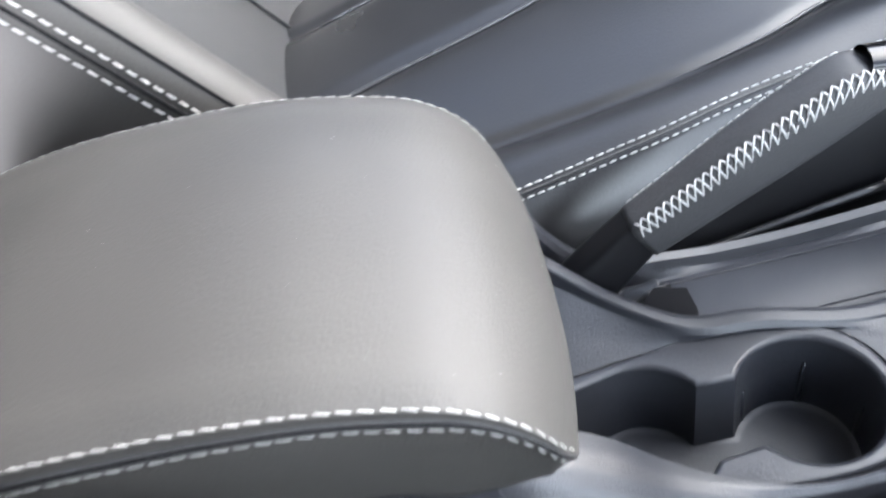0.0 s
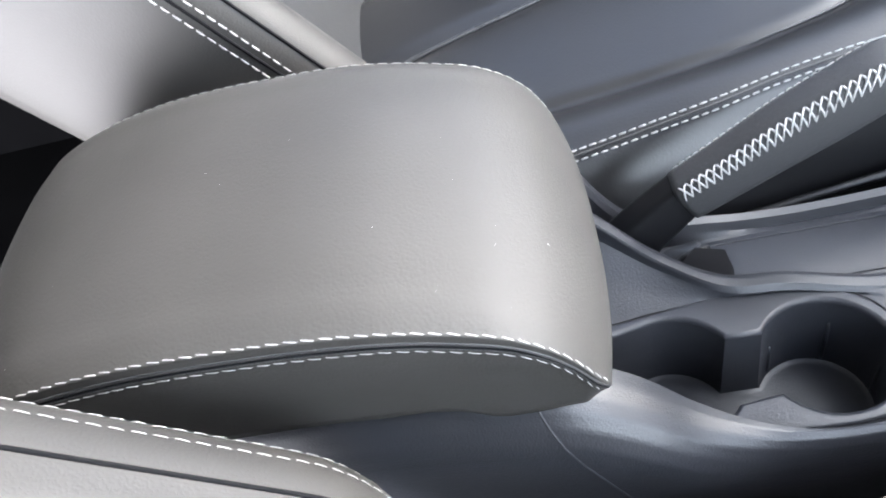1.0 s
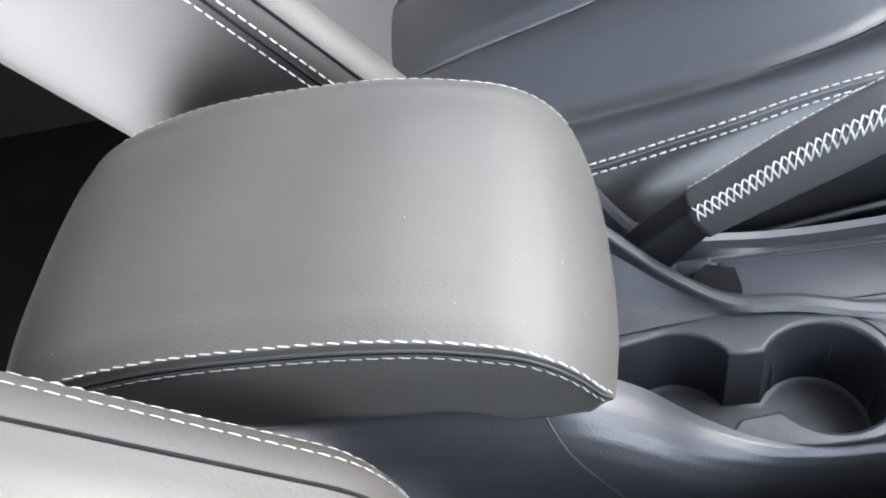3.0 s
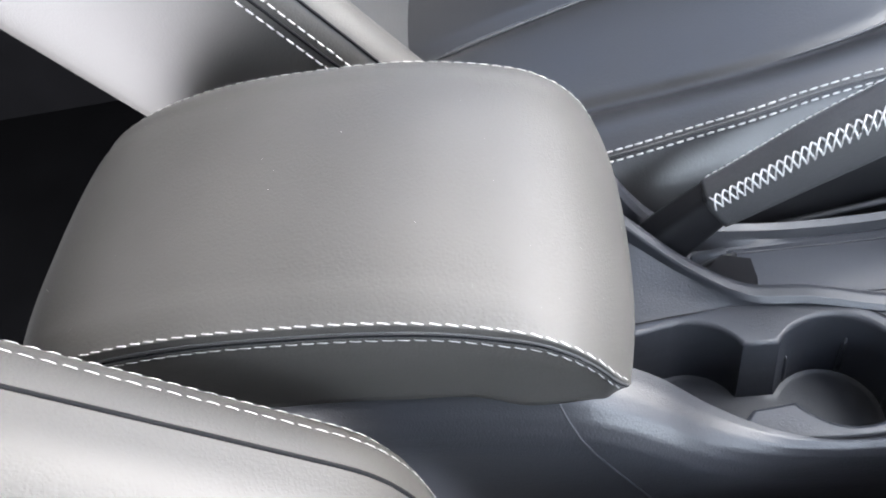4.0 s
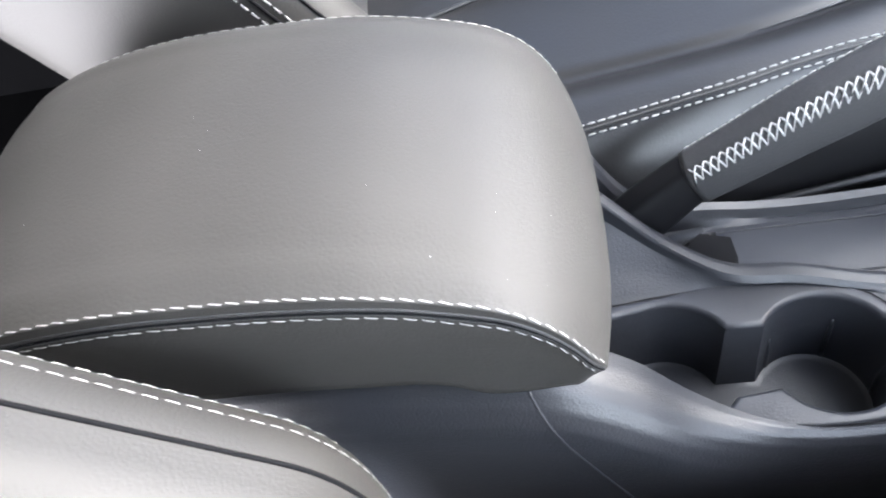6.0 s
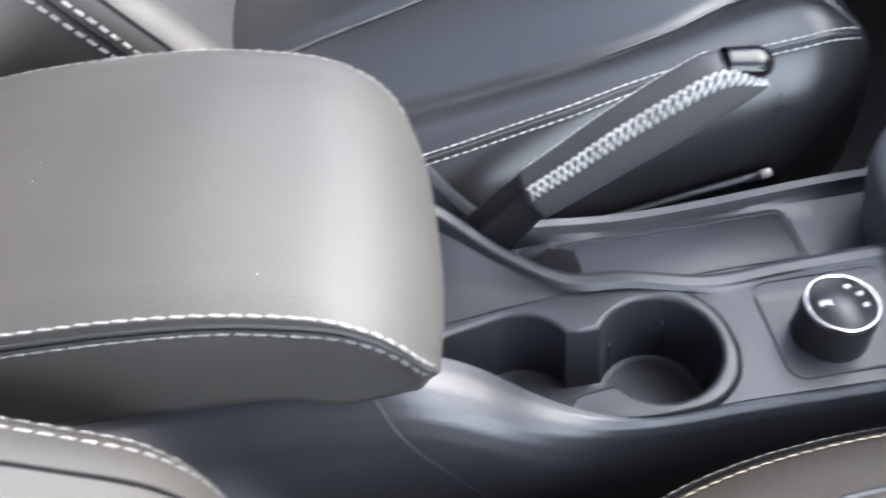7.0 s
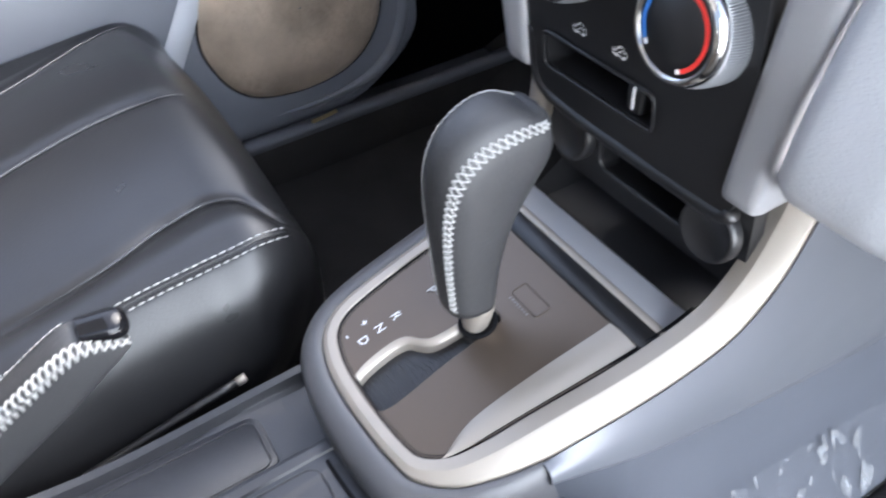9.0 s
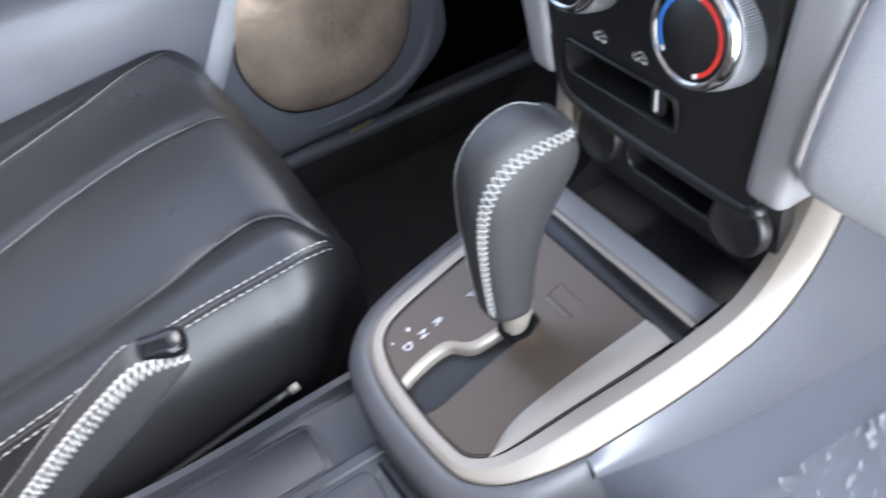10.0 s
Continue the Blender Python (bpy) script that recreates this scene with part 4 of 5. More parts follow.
def climate_knob(name, y, z, arc):
    """A round temperature or fan knob with a chrome ring and ribbed skirt."""
    k = thing(name, "round climate knob with a chrome ring and ribbed silver skirt", "knob")
    ax = (-1, 0, 0.10)
    c = np.array((PX - 0.008, y, z))
    g = Geo()
    n = 260
    a = np.linspace(0, 2 * math.pi, n, endpoint=False)
    axu = unit(ax)
    s = unit(np.cross((0, 0, 1), axu))
    t = np.cross(axu, s)
    rows = []
    for r, h, d in ((0.0345, -0.002, 0), (0.0345, 0.002, 0.0003), (0.0335, 0.012, 0.0004), (0.0318, 0.0185, 0.0003), (0.031, 0.0195, 0)):
        rows.append([c + axu * h + (r + d * (1 if i % 2 else -1)) * (math.cos(x) * s + math.sin(x) * t) for i, x in enumerate(a)])
    g.grid(rows, loop_v=True)
    part("skirt", g, KNOB, k, "ribbed satin silver skirt", angle=25)
    g = Geo()
    lathe(g, ((0.0312, 0.0185), (0.0312, 0.021), (0.0298, 0.0242), (0.0280, 0.0258), (0.0262, 0.0262), (0.0255, 0.0250)), c, ax, 72)
    part("ring", g, CHROME, k, "polished chrome ring")
    g = Geo()
    lathe(g, ((0.0258, 0.0235), (0.0252, 0.0246), (0.0, 0.0248)), c, ax, 60)
    part("face", g, PLASTIC_DARK, k, "black face")
    face = c + axu * 0.0250

    def band(a0, a1, mat, nm, r0=0.0205, r1=0.0232):
        g = Geo()
        g.grid([[face + r * (math.cos(x) * s + math.sin(x) * t) for r in (r0, r1)] for x in np.radians(np.linspace(a0, a1, 24))])
        part(nm, g, mat, k, smooth=False)
    if arc:
        band(88, 212, BLUE, "cold_band")
        band(-62, 78, RED, "warm_band")
        band(79, 86, WHITE, "tick")
        band(-71, -63, WHITE, "tick")
        band(213, 221, WHITE, "tick")
    else:
        for r0, r1, half_angle in ((0.0140, 0.0147, 11), (0.0165, 0.0172, 13), (0.0190, 0.0197, 15)):
            band(-98 - half_angle, -98 + half_angle, WHITE, "symbol", r0, r1)
        band(-113, -111, WHITE, "symbol", 0.0140, 0.0197)
        band(-85, -83, WHITE, "symbol", 0.0140, 0.0197)
    return k


climate_knob("temperature_knob", 0.195, 0.5665, True)
climate_knob("fan_knob", 0.305, 0.574, False)

# silver strips beside the stack
for nm, sgn in (("near_strip", -1), ("far_strip", 1)):
    st_ = thing("stack_trim", "satin silver trim strip beside the centre stack", "trim")
    g = Geo()
    rows = []
    for z, c, w, x in ((0.4625, 0.0965, 0.0090, 0.588), (0.4640, 0.0970, 0.0115, 0.579), (0.4680, 0.0975, 0.0128, 0.573), (0.475, 0.098, 0.0133, 0.571), (0.52, 0.1035, 0.0140, 0.569), (0.58, 0.1115, 0.0148, 0.566), (0.66, 0.1225, 0.0155, 0.562), (0.74, 0.1335, 0.016, 0.560)):
        yc = MID + sgn * c + (0.020 if sgn > 0 else 0)
        rows.append([(x + d, yc + w * a, z) for a, d in ((-1, 0.03), (-1, 0.004), (-0.86, 0.0008), (-0.5, 0), (0.5, 0), (0.86, 0.0008), (1, 0.004), (1, 0.03))])
    g.grid(rows)
    part("strip", g, TRIM, st_, angle=60)
tray = thing("storage_tray", "black open storage tray below the centre stack", "tray")
g = Geo()
tr = [(0.579, gate_z(0.545) - 0.004), (0.581, 0.343), (0.588, 0.338), (0.64, 0.338), (0.648, 0.345), (0.65, 0.40)]
g.grid([[(a, y, z) for a, z in tr] for y in np.linspace(0.155, 0.347, 8)])
part("tray_floor", g, PLASTIC_DARK, tray, smooth=False)
for y in (0.155, 0.347):
    g = Geo().add([(a, y, z) for a, z in tr], [tuple(range(len(tr)))])
    part("end_wall", g, PLASTIC_DARK, tray, smooth=False)
# far side of the silver frame, rising to the stack
g = Geo()
P = spline([(0.556, 0.358, gate_z(0.556)), (0.572, 0.361, 0.374), (0.585, 0.364, 0.400), (0.591, 0.366, 0.428), (0.593, 0.366, 0.462)], 24)
N = np.array([unit((-0.3 - 0.7 * i / 23, 0, 1 - 0.95 * i / 23)) for i in range(24)])
sweep(g, P, N, [(-0.012, -0.01), (-0.012, 0.0), (-0.006, 0.002), (0.004, 0.002), (0.0085, -0.001), (0.0085, -0.02)])
part("far_frame", g, SILVER, housing, "satin silver surround")

# ---- near side panel of the console and dashboard ----
side = thing("console_side_panel", "grey plastic side panel of the console by the footwell, darkened for shade", "console panel")
panel_y = lambda x, z: curve(z, (0.0, 0.03, 0.07, 0.13, 0.20, 0.27, 0.31), (0.060, 0.078, 0.100, 0.124, 0.134, 0.1370, 0.1400)) - 0.02 * max(0, x - 0.45) + 0.35 * max(0, 0.51 - x)
# Same plastic as the cheek above; the seat's shade is in this panel's colour.
g = Geo()
g.grid([[(x, panel_y(x, z), z) for z in np.append(np.linspace(crease(x) - 0.012, 0.03, 18), 0.0)] for x in np.linspace(0.445, 1.0, 60)])
part("lower_panel", g, SIDE_SHADED, side)
g = Geo()
tube(g, [(x, panel_y(x, 0.03) - 0.003, 0.03 + 0.05 * max(0, x - 0.75)) for x in np.linspace(0.60, 1.0, 30)], 0.008, 8)
part("edge_seal", g, GAP, side, "dark rubber edge")
dash = thing("dashboard", "light grey grained dashboard on the passenger side", "dashboard")
g = Geo()
sec = [(0.75, 0.470), (0.66, 0.476), (0.60, 0.482), (0.578, 0.488), (0.566, 0.498), (0.561, 0.512), (0.560, 0.56), (0.565, 0.62), (0.580, 0.68), (0.615, 0.73), (0.68, 0.755), (1.2, 0.78)]
sec = spline([(a, 0, b) for a, b in sec], 48)
ys = np.concatenate([[0.1335, 0.1325, 0.130, 0.126, 0.120], np.linspace(0.11, 0.03, 22), np.linspace(0.02, -0.50, 14)])
rows = []
for y in ys:
    e = max(0, (y - 0.122) / 0.0115)
    rows.append([(p[0] + 0.010 * e * e, y - 0.135 * min(0.25, max(0, p[2] - 0.485)), p[2]) for p in sec])
    for q, p in enumerate(rows[-1]):
        back_off = max(0, 0.0735 - 0.09 * (p[2] - 0.51) - p[1])
        rows[-1][q] = (p[0] + 0.30 * min(back_off, 0.22) ** 1.15, p[1], p[2])
g.grid(rows)
part("skin", g, DASH, dash)
g = Geo()
ys2 = np.linspace(0.375, 1.0, 8)
g.grid([[(p[0] + 0.03, y, p[2]) for p in sec] for y in ys2])
part("driver_side_skin", g, PLASTIC_DARK, dash)

# ---- crumpled protective film ----
film = thing("protective_film", "crumpled clear protective film on the side panel", "film")
rnd = random.Random(5)
FOLDS = [(rnd.uniform(0.575, 0.84), rnd.uniform(0.0025, 0.006), rnd.uniform(0.0015, 0.005), rnd.uniform(-0.5, 0.9)) for _ in range(13)]
g = Geo()
rows = []
for i in range(170):
    u = i / 169
    row = []
    for j in range(44):
        v = j / 43
        x = 0.56 + 0.36 * u + 0.004 * noise.noise(Vector((v * 6, u * 2, 5.0)))
        z = 0.150 - 0.025 * u + 0.004 * noise.noise(Vector((u * 5, 8.0, 1.0))) - (0.11 + 0.012 * noise.noise(Vector((u * 7, 2.0, 1.0)))) * v
        f = noise.noise(Vector((x * 34 + z * 12, z * 13, 3.0)))
        d = 0.010 * max(0, f) ** 2 + 0.0020 * abs(noise.noise(Vector((x * 120, z * 45, 7.0))))
        d += sum(h * math.exp(-((x - c + lean * (z - 0.13)) / w) ** 2) for c, w, h, lean in FOLDS) * max(0, 1 - 1.3 * v)
        row.append((x, panel_y(x, z) - 0.004 - d, z))
    rows.append(row)
g.grid(rows)
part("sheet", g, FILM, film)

# ---- far front seat ----
seat_far = thing("driver_seat", "black leather driver seat with pleats and white stitched seams", "car seat")


PLEATS = (((-0.15, -0.09, 0.094, 0.204, 0.317, 0.384, 0.42), (0.600, 0.615, 0.655, 0.695, 0.715, 0.705, 0.70)),
          ((-0.15, 0.0, 0.144, 0.25, 0.345, 0.42), (0.745, 0.795, 0.855, 0.905, 0.950, 0.96)))


def seat_edge(x):
    return curve(x, (-0.22, -0.02, 0.047, 0.096, 0.145, 0.19, 0.275, 0.32, 0.36, 0.39, 0.412), (0.412, 0.427, 0.433, 0.439, 0.445, 0.453, 0.461, 0.461, 0.461, 0.467, 0.480))


def fold_y(x):
    """Where the bolster meets the pleated middle of the far cushion."""
    return curve(x, (-0.15, 0.0, 0.1, 0.19, 0.247, 0.31, 0.35, 0.375, 0.39, 0.42), (0.492, 0.496, 0.497, 0.503, 0.514, 0.534, 0.535, 0.518, 0.490, 0.478))


def seat_z(x, y):
    """Top of the far cushion."""
    base = 0.279 + 0.098 * x
    y0 = seat_edge(x)
    yb = fold_y(x)
    roll = 0.006 + 0.007 * math.exp(-((y - (y0 * 0.5 + yb * 0.5)) / 0.028) ** 2)
    fold = 0.003 / (1 + math.exp(-(y - yb) / 0.004)) - 0.0030 * math.exp(-((y - yb + 0.003) / 0.009) ** 2)
    for k, (px, py) in enumerate(PLEATS):
        yp = curve(x, px, py)
        amp = max(0, min(1, (0.392 - x) / 0.05))
        fold += amp * (-0.0042 * math.exp(-((y - yp - 0.004) / 0.012) ** 2))
    swell = 0.022 * math.sin(math.pi * np.clip((y - yb) / 0.42, 0, 1))
    front = max(0.0, (x - 0.345) / 0.065)
    fall = 0.040 * min(1.3, front) ** 2.6
    return base + roll + fold + swell - fall, y0


xs = np.concatenate([np.linspace(-0.22, 0.30, 60), np.linspace(0.305, 0.412, 36)])
rows = []
for x in xs:
    _, y0 = seat_z(x, 0.5)
    pull = 0.0
    row = []
    z0 = seat_z(x, y0 + pull)[0]
    for dy, dz in ((-0.036, -0.20), (-0.040, -0.13), (-0.037, -0.085), (-0.028, -0.045), (-0.016, -0.022), (-0.006, -0.008)):
        row.append((x, y0 + pull + dy, z0 + dz))
    for y in np.concatenate([np.linspace(y0 + pull, 0.56, 60), np.linspace(0.5615, 0.97, 270)]):
        row.append((x, y, seat_z(x, y)[0]))
    z9 = row[-1][2]
    row += [(x, 0.985, z9 - 0.02), (x, 0.995, z9 - 0.08), (x, 0.995, z9 - 0.18)]
    rows.append(row)
for row in rows:
    for k, q in enumerate(row):
        sink = np.clip((seat_z(q[0], seat_edge(q[0]))[0] - q[2]) / 0.11, 0, 1.6)
        row[k] = (q[0] - 0.050 * sink ** 1.7 * np.clip((q[0] - 0.22) / 0.19, 0, 1) ** 1.5, q[1], q[2])
last = rows[-1]
for dx, dz in ((0.006, -0.02), (0.004, -0.06), (-0.01, -0.12), (-0.02, -0.18)):
    rows.append([(p[0] + dx, p[1], min(p[2], max(p[2] + dz, 0.09))) for p in last])
g = Geo().grid(rows)
part("cushion", g, LEATHER_SEAT, seat_far)
g = Geo()
seam = Geo()
for off in (0.0030, -0.0045):
    P, N = [], []
    for x in np.linspace(-0.2, 0.398, 120):
        _, y0 = seat_z(x, 0.5)
        pull = 0.0
        y = y0 + pull
        if off > 0:
            P.append((x, y + off, seat_z(x, y + off)[0] + 0.0005))
        else:
            P.append((x, y - 0.0035, seat_z(x, y)[0] - 0.0050))
        N.append(unit((0, -0.7, 0.8)))
    stitching(g, np.array(P), np.array(N), 0.0085, 0.0064, 0.0007)
P = [(x, seat_z(x, .5)[1] + 0.0 - 0.001, seat_z(x, seat_z(x, .5)[1] + 0.0)[0] - 0.0012) for x in np.linspace(-0.2, 0.398, 100)]
tube(seam, P, 0.0012, 6)
part("stitching", g, THREAD, seat_far, "white double stitching")
part("seam", seam, LEATHER, seat_far)
# Tubes laid on the folds carry their highlights as a paler leather.
for px, py in PLEATS:
    g = Geo()
    tube(g, [(x, curve(x, px, py), seat_z(x, curve(x, px, py))[0] + 0.0014) for x in np.linspace(-0.14, 0.385, 120)], [0.0024 * min(1, k / 6, (119 - k) / 16 + 0.05) for k in range(120)], 8)
    part("piping", g, FOLD_SHEEN, seat_far, "pleat edge with its highlight put in as paler leather")
g = Geo()
tube(g, [(x, fold_y(x), seat_z(x, fold_y(x))[0] + 0.0010) for x in np.linspace(0.16, 0.399, 110)], [0.0020 * min(1, k / 60 + 0.02, (109 - k) / 8 + 0.2) for k in range(110)], 8)
part("piping", g, FOLD_SHEEN, seat_far, "bolster edge with its highlight put in as paler leather")

# far backrest, leaning back
UPF = unit((-0.54, 0, 0.84))
FWF = np.array((UPF[2], 0, -UPF[0]))


def back_point(base, up, fw, s, y, d):
    return np.array(base) + up * s + fw * d + np.array((0, y, 0))


g = Geo()
rows = []
prof = [(0.02, -0.192), (-0.002, -0.188), (-0.014, -0.178), (-0.019, -0.14), (-0.021, -0.10), (-0.022, -0.05), (-0.019, -0.015), (-0.012, 0.0), (0.000, 0.0065), (0.018, 0.005), (0.036, -0.006), (0.058, -0.026), (0.085, -0.054), (0.115, -0.078), (0.145, -0.090), (0.28, -0.094), (0.38, -0.090), (0.43, -0.05), (0.48, 0.0), (0.53, -0.02), (0.54, -0.1)]
pf = spline([(0, a, b) for a, b in prof], 80)
for s in np.linspace(-0.05, 0.62, 30):
    rows.append([back_point((-0.050, 0.442, 0.28), UPF, FWF, s, p[1], p[2]) for p in pf])
edge_k = int(np.argmax(pf[:, 1] > 0.070))
g.grid([r[:edge_k + 1] for r in rows])
part("backrest", g, LEATHER_LID, seat_far)
part("back_panel", Geo().grid([r[edge_k:] for r in rows]), LEATHER, seat_far, "smooth black leather centre panel")


def along(row_y, row_d, base, up, fw, s0, s1, n=60, out=0.0006):
    P = [back_point(base, up, fw, s, row_y, row_d) for s in np.linspace(s0, s1, n)]
    return np.array(P)


g = Geo()
for yy, dd, nn in ((-0.021, -0.028, (0, -1, 0.1)), (-0.0188, -0.0150, (0, -1, 0.3))):
    P = along(yy - 0.001, dd, (-0.050, 0.442, 0.28), UPF, FWF, 0.0, 0.6)
    stitching(g, P, np.tile(np.array(nn, float), (60, 1)), 0.0088, 0.0066, 0.0007)
part("stitching", g, THREAD, seat_far, "white double stitching")
g = Geo()
tube(g, along(-0.0205, -0.0215, (-0.050, 0.442, 0.28), UPF, FWF, 0.0, 0.6), 0.0013, 6)
tube(g, along(-0.0130, -0.0012, (-0.050, 0.442, 0.28), UPF, FWF, 0.0, 0.6), 0.0013, 6)
part("seam", g, GAP, seat_far)
g = Geo()
tube(g, along(0.175, -0.0905, (-0.050, 0.442, 0.28), UPF, FWF, -0.02, 0.6), 0.0020, 8)
tube(g, along(0.330, -0.0925, (-0.050, 0.442, 0.28), UPF, FWF, -0.02, 0.6), 0.0020, 8)
part("pleat", g, LEATHER_SEAT, seat_far)

# ---- near front seat ----
seat_near = thing("passenger_seat", "black leather passenger seat with white stitched bolster seams", "car seat")
UPN = unit((-0.75, 0, 0.66))
FWN = np.array((UPN[2], 0, -UPN[0]))
NB = (-0.115, 0.0, 0.415)
prof = [(-0.40, -0.1), (-0.40, 0.0), (-0.34, 0.03), (-0.27, 0.01), (-0.2, 0.0), (-0.05, 0.0), (0.02, 0.006), (0.055, 0.020), (0.075, 0.0235), (0.082, 0.0215), (0.103, 0.0168), (0.1175, 0.0075), (0.127, -0.008), (0.1295, -0.04), (0.126, -0.09), (0.10, -0.13)]
pf = spline([(0, a, b) for a, b in prof], 90)
rows = []
for s in np.linspace(-0.13, 0.50, 44):
    sh = max(0, 0.03 - s) / 0.16
    rows.append([back_point(NB, UPN, FWN, s, p[1] * (1 - 0.25 * sh ** 2), p[2] - 0.170 * sh ** 2.0) for p in pf])
g = Geo().grid(rows)
part("backrest", g, LEATHER_LID, seat_near)


def near_line(yy, dd, s0=-0.12, s1=0.49, n=90):
    P = []
    for s in np.linspace(s0, s1, n):
        sh = max(0, 0.03 - s) / 0.16
        P.append(back_point(NB, UPN, FWN, s, yy * (1 - 0.25 * sh ** 2), dd - 0.170 * sh ** 2.0))
    return np.array(P)


g = Geo()
for yy, dd, nn in ((0.1140, 0.0108, (0.45, 0.6, 0.65)), (0.1252, -0.0030, (0.2, 0.9, 0.3))):
    stitching(g, near_line(yy, dd), np.tile(np.array(nn, float), (90, 1)), 0.0088, 0.0062, 0.00030, 0.0003)
part("stitching", g, THREAD, seat_near, "white double stitching")
g = Geo()
tube(g, near_line(0.0950, 0.0190), 0.0012, 6)
part("seam", g, GAP, seat_near)
g = Geo()
P = []
for s in np.linspace(-0.10, 0.62, 12):
    P.append([back_point(NB, UPN, FWN, s, y, d) for y, d in ((-0.39, -0.06), (-0.38, -0.16), (-0.2, -0.17), (0.0, -0.17), (0.085, -0.16), (0.098, -0.12))])
P.insert(0, [(q[0] + 0.02, q[1], 0.06) for q in P[0]])
g.grid(P)
part("back_shell", g, CLOTH_SHADED, seat_near, "cloth back of the seat, darkened to near black for shade")
# near cushion
rows = []
xs = np.linspace(-0.10, 0.50, 60)
for x in xs:
    edge_y = curve(x, (-0.1, 0.08, 0.12, 0.16, 0.2, 0.25, 0.3, 0.36, 0.43, 0.50), (0.090, 0.094, 0.112, 0.122, 0.127, 0.129, 0.127, 0.118, 0.095, 0.05))
    top = curve(x, (-0.1, 0.05, 0.15, 0.3, 0.42, 0.50), (0.265, 0.290, 0.305, 0.312, 0.305, 0.26))
    row = []
    for dy, dz in ((-0.012, -0.25), (-0.008, -0.10), (-0.003, -0.05), (0.0, -0.022), (-0.002, -0.008), (-0.007, 0.0), (-0.016, 0.004), (-0.034, 0.007), (-0.060, 0.004), (-0.085, -0.006), (-0.10, -0.014), (-0.2, -0.016), (-0.35, -0.014), (-0.5, -0.01), (-0.55, -0.02)):
        row.append((x, edge_y + dy, top + dz))
    rows.append(spline(row, 60))
g = Geo().grid(rows)
part("cushion", g, LEATHER_BROWN, seat_near)
g = Geo()


def cushion_line(off):
    P = []
    for x in np.linspace(-0.05, 0.47, 110):
        edge_y = curve(x, (-0.1, 0.08, 0.12, 0.16, 0.2, 0.25, 0.3, 0.36, 0.43, 0.50), (0.090, 0.094, 0.112, 0.122, 0.127, 0.129, 0.127, 0.118, 0.095, 0.05))
        top = curve(x, (-0.1, 0.05, 0.15, 0.3, 0.42, 0.50), (0.265, 0.290, 0.305, 0.312, 0.305, 0.26))
        P.append((x, edge_y + off[0], top + off[1]))
    return np.array(P)


for off, nn in (((-0.0015, -0.0085), (0, 0.8, 0.5)), ((-0.0100, 0.0022), (0, 0.35, 0.9))):
    stitching(g, cushion_line(off), np.tile(np.array(nn, float), (110, 1)), 0.0076, 0.0056, 0.00046, 0.0003)
part("stitching", g, THREAD_TAN, seat_near, "cream double stitching")
g = Geo()
tube(g, cushion_line((-0.0052, -0.0012)), 0.0011, 6)
part("seam", g, GAP, seat_near)
g = Geo()
tube(g, cushion_line((-0.040, 0.0068)), 0.0016, 6)
part("piping", g, LEATHER, seat_near)

# ---- seat rail end ----
rail = thing("seat_rail", "dark steel seat rail with a plated bolt beside the driver seat", "seat rail")
g = Geo()
tube(g, spline([(0.16, 0.404, 0.200), (0.24, 0.405, 0.214), (0.302, 0.406, 0.224)], 10), 0.004, 8)
part("rod", g, PLASTIC_DARK, rail)
g = Geo()
lathe(g, ((0, -0.004), (0.0042, -0.004), (0.0045, 0.0), (0.0045, 0.004), (0.0036, 0.0052), (0, 0.0052)), (0.305, 0.406, 0.2245), (0.97, 0.02, 0.16), 16)
part("bolt", g, SILVER, rail, "plated bolt head")

# ---- far door, floor and car shell ----
def floor_sheet(x0, x1, n):
    return Geo().grid([[(x, y, 0.004 * noise.noise(Vector((x * 9, y * 9, 0))) + max(0, x - 0.85) * 0.45) for y in np.linspace(-0.55, 1.08, 40)] for x in np.linspace(x0, x1, n)])


floor_ = tagged(part("floor", floor_sheet(-0.2, 1.3, 40), CARPET), "black carpeted car floor", "floor", kind="structure")
# Rear floor split off in near-black cloth to paint in the cabin's shade.
floor_rear = tagged(part("floor_rear", floor_sheet(-1.3, -0.2, 24), CLOTH_SHADED), "floor of the rear cabin, darkened to near black for shade", "floor", kind="structure")
door = thing("driver_door", "grey plastic driver door trim with bronze film over the speaker", "car door")
DY = 0.985
g = Geo()
rows = []
DOOR = spline([(0.05, 0.066), (0.006, 0.070), (-0.008, 0.082), (-0.012, 0.10), (-0.012, 0.2), (-0.008, 0.3), (0.0, 0.38), (0.01, 0.42), (-0.02, 0.46), (-0.03, 0.50), (-0.01, 0.56), (0.01, 0.70), (0.05, 0.74)], 50)
for k in np.linspace(0, 1, 60):
    row = []
    for a, z in DOOR:
        end = 0.832 - 0.16 * max(0, 1 - (z - 0.066) / 0.13) ** 2
        x = -0.5 + (end + 0.5) * k ** 0.6
        row.append((x, DY + a + 0.05 * max(0, (x - end + 0.03) / 0.03) ** 3, z))
    rows.append(row)
g.grid(rows)
part("trim", g, DOORSKIN, door)
g = Geo()
out = [(0.485, 0.34), (0.466, 0.27), (0.470, 0.225), (0.495, 0.175), (0.534, 0.147), (0.60, 0.136), (0.669, 0.144), (0.715, 0.170), (0.745, 0.215), (0.755, 0.28), (0.75, 0.36), (0.70, 0.40), (0.55, 0.40)]
o = spline([(a, b) for a, b in out + out[:1]], 80)[:-1]
oc = o.mean(0)
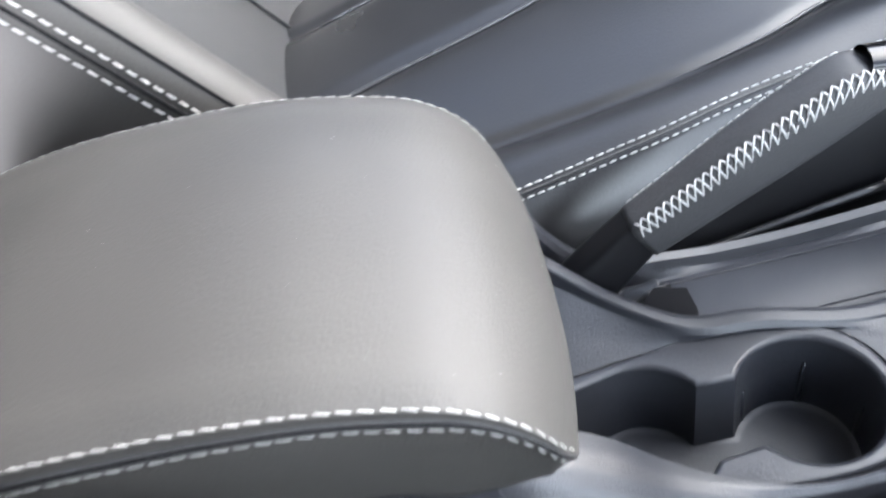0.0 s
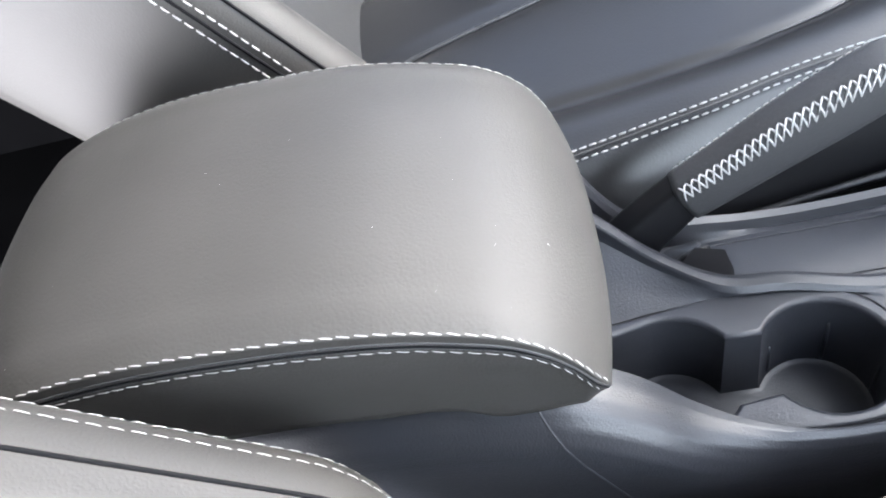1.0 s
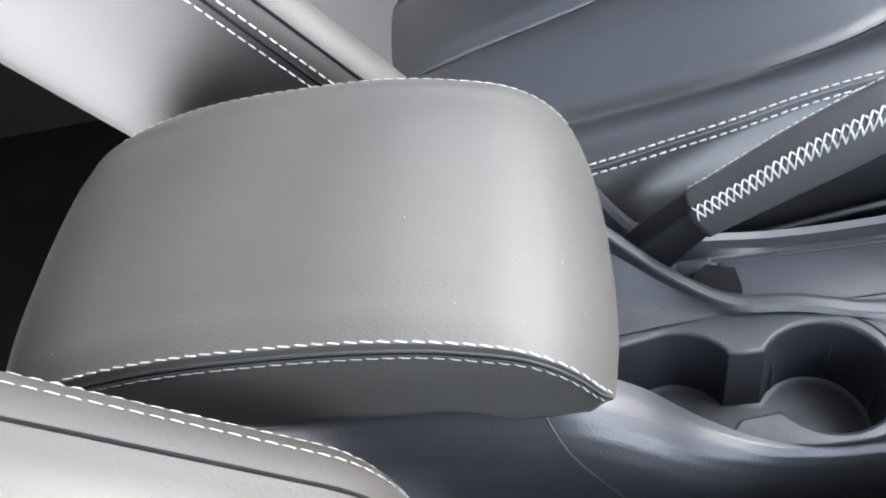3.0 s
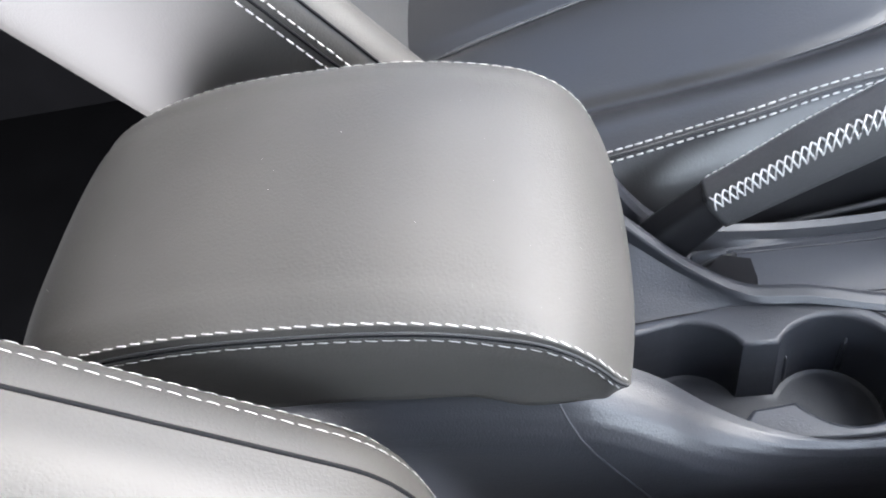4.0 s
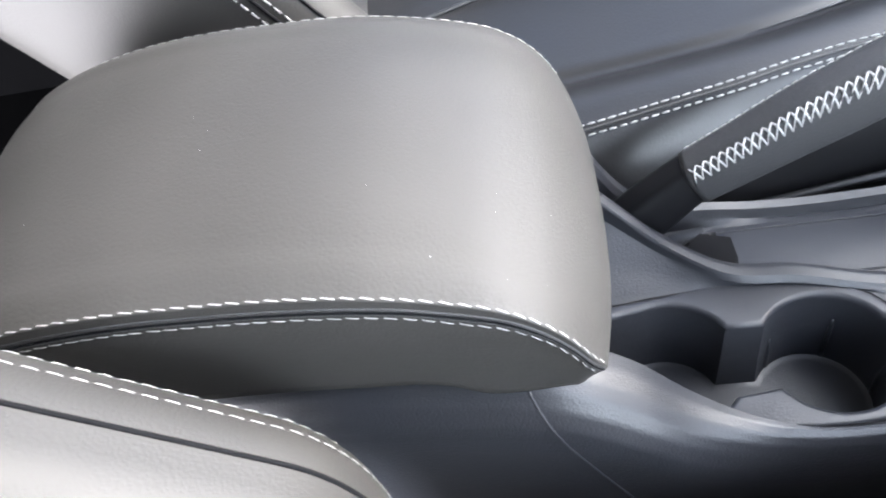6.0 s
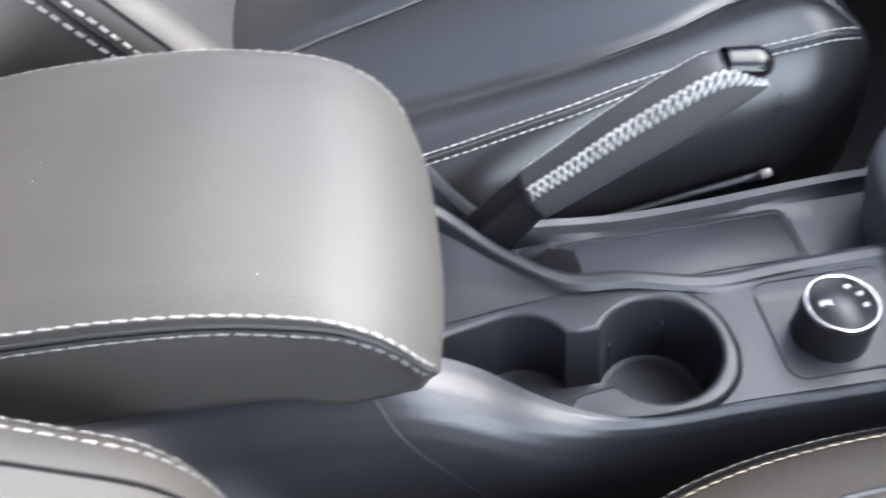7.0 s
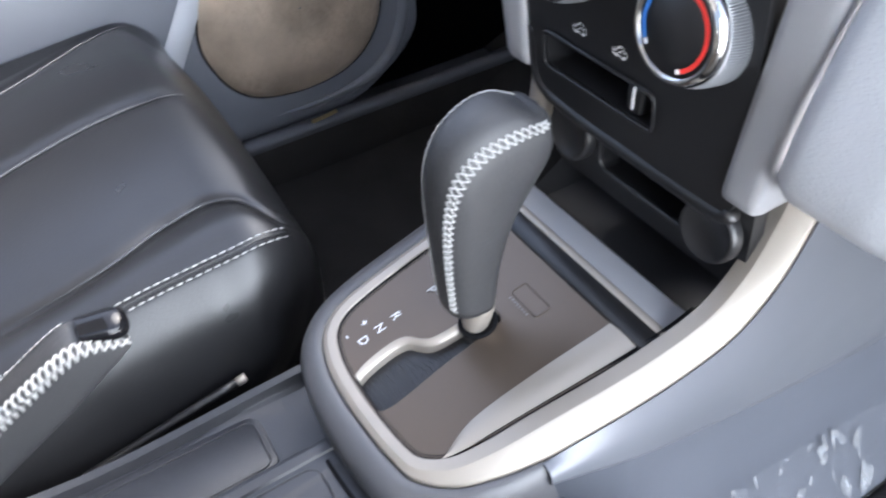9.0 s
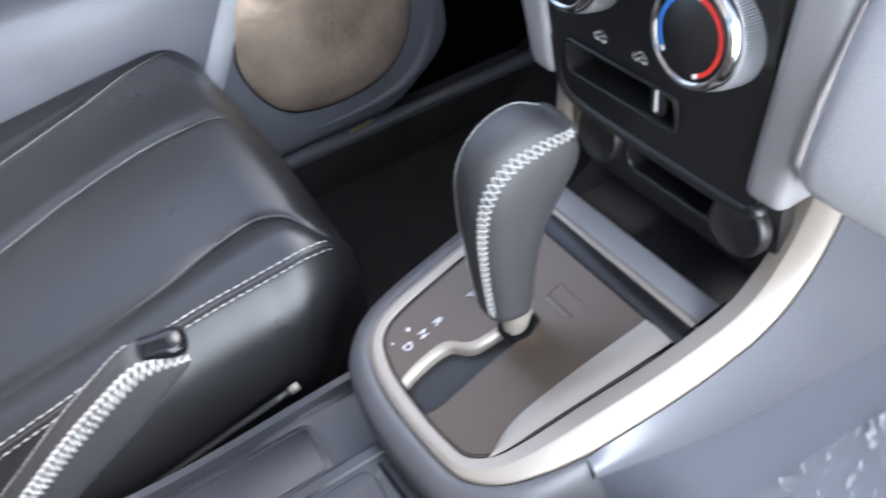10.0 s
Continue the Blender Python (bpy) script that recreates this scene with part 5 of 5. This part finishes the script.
g.grid([[(oc[0] + (p[0] - oc[0]) * k, DY - 0.013 - d, oc[1] + (p[1] - oc[1]) * k) for p in o] for k, d in ((1.0, 0.0), (0.97, 0.004), (0.9, 0.009), (0.75, 0.013), (0.5, 0.016), (0.25, 0.017), (0.01, 0.0175))], loop_v=True)
part("speaker_grille", g, BRONZE, door, "bronze-tinted perforated speaker grille")
g = Geo()
ring = np.array([(a, DY - 0.0125, b) for a, b in o])
tube(g, np.vstack([ring, ring[:2]]), 0.0020, 8, False)
part("grille_gap", g, GAP, door, "dark gap round the grille")
g = Geo()
lip_ = spline([(0.50, 0.112), (0.56, 0.105), (0.64, 0.104), (0.715, 0.118), (0.765, 0.155), (0.79, 0.21), (0.797, 0.28), (0.79, 0.40)], 60)
tube(g, [(a, DY - 0.008, b) for a, b in lip_], [0.002 + 0.010 * min(1, i / 25, (59 - i) / 12) for i in range(60)], 12)
part("moulded_lip", g, DOORSKIN, door, "rounded moulding under the grille")
g = Geo()
g.grid([[(x + (0.36 - z) * -0.62, DY - 0.0145 + d, z) for x, d in ((0.477, 0.004), (0.480, 0.0), (0.497, -0.001), (0.513, 0.0), (0.516, 0.004))] for z in np.linspace(0.16, 0.40, 8)])
part("pale_insert", g, PALE, door, "pale vertical trim strip")
edge_face = tagged(part("sill_carpet", Geo().grid([[(x, y, z) for y, z in ((0.944, -0.004), (0.950, 0.066), (0.955, 0.068))] for x in np.linspace(-0.6, 1.2, 12)]), CARPET), "black carpet turned up against the door sill", "floor", kind="structure")
sill = tagged(part("door_sill", Geo().grid([[(x, y, z) for y, z in ((0.9505, 0.064), (0.9500, 0.072), (0.952, 0.079), (0.960, 0.084), (0.972, 0.084), (0.975, 0.060), (1.05, 0.058))] for x in np.linspace(-0.6, 1.2, 12)]), PLASTIC_MID), "dark plastic door sill strip", "sill", kind="structure")
# A streak of reflected light on the sill edge, built as a thin strip.
tag = thing("sill_light_streak", "orange-brown streak of light on the door sill, modelled as a strip", "tag")
g = Geo()
g.grid([[(0.60 + 0.045 * u, 0.953 + 0.008 * v, 0.0835 + 0.004 * u * u + 0.002 * v) for v in (0, 0.5, 1)] for u in np.linspace(0, 1, 8)])
part("streak_strip", g, STREAK_TAN, tag)


def panel(name, quad, mat, label, thick=0.03):
    q = [np.array(p, float) for p in quad]
    n = unit(np.cross(q[1] - q[0], q[3] - q[0])) * thick
    g = Geo().add(q + [p + n for p in q], [(0, 1, 2, 3), (7, 6, 5, 4), (0, 4, 5, 1), (1, 5, 6, 2), (2, 6, 7, 3), (3, 7, 4, 0)])
    return tagged(part(name, g, mat, smooth=False), label, "car body", kind="structure")


panel("ceiling", [(-1.3, -0.34, 1.24), (0.35, -0.34, 1.24), (0.35, 0.84, 1.24), (-1.3, 0.84, 1.24)], HEADLINER, "light grey cloth headliner")
panel("wall_rear", [(-1.3, -0.55, 0.0), (-1.3, 1.05, 0.0), (-1.3, 1.05, 1.24), (-1.3, -0.55, 1.24)], CLOTH_SHADED, "rear cabin wall, darkened to near black for shade")
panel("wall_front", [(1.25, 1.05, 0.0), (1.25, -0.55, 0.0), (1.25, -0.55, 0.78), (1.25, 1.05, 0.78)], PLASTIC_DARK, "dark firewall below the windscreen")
panel("wall_far", [(-1.3, 1.06, 0.0), (1.25, 1.06, 0.0), (1.25, 1.06, 0.80), (-1.3, 1.06, 0.80)], CLOTH_SHADED, "outer skin of the far doors")
panel("pillar", [(-1.3, 1.06, 0.80), (-0.30, 1.06, 0.80), (-0.30, 0.84, 1.24), (-1.3, 0.84, 1.24)], CLOTH_SHADED, "closed rear quarter and door pillar on the far side")
panel("wall_near", [(-1.3, -0.56, -0.1), (1.25, -0.56, -0.1), (1.25, -0.56, 0.06), (-1.3, -0.56, 0.06)], PLASTIC_DARK, "dark sill below the open near doors")
# Unseen panel added to block light where a person would stand, no real pillar.
panel("near_light_blocker", [(-0.40, -0.56, 0.06), (0.20, -0.56, 0.06), (0.20, -0.34, 1.24), (-0.40, -0.34, 1.24)], PLASTIC_DARK, "dark unseen panel added to block light from the near side")
panel("wall_near_rear", [(-1.3, -0.56, 0.06), (-1.15, -0.56, 0.06), (-1.15, -0.45, 1.24), (-1.3, -0.45, 1.24)], PLASTIC_DARK, "closed rear quarter on the near side")
panel("wall_near_front", [(0.98, -0.56, 0.06), (1.25, -0.56, 0.06), (1.25, -0.56, 0.78), (0.98, -0.56, 0.78)], PLASTIC_DARK, "footwell side behind the near front wheel")
# Out of view; its pale tone is there to bounce light into the cabin.
panel("ground", [(-60, -60, -0.45), (60, -60, -0.45), (60, 60, -0.45), (-60, 60, -0.45)], GROUND, "unseen ground outside the car, made pale to bounce light in", 0.1)
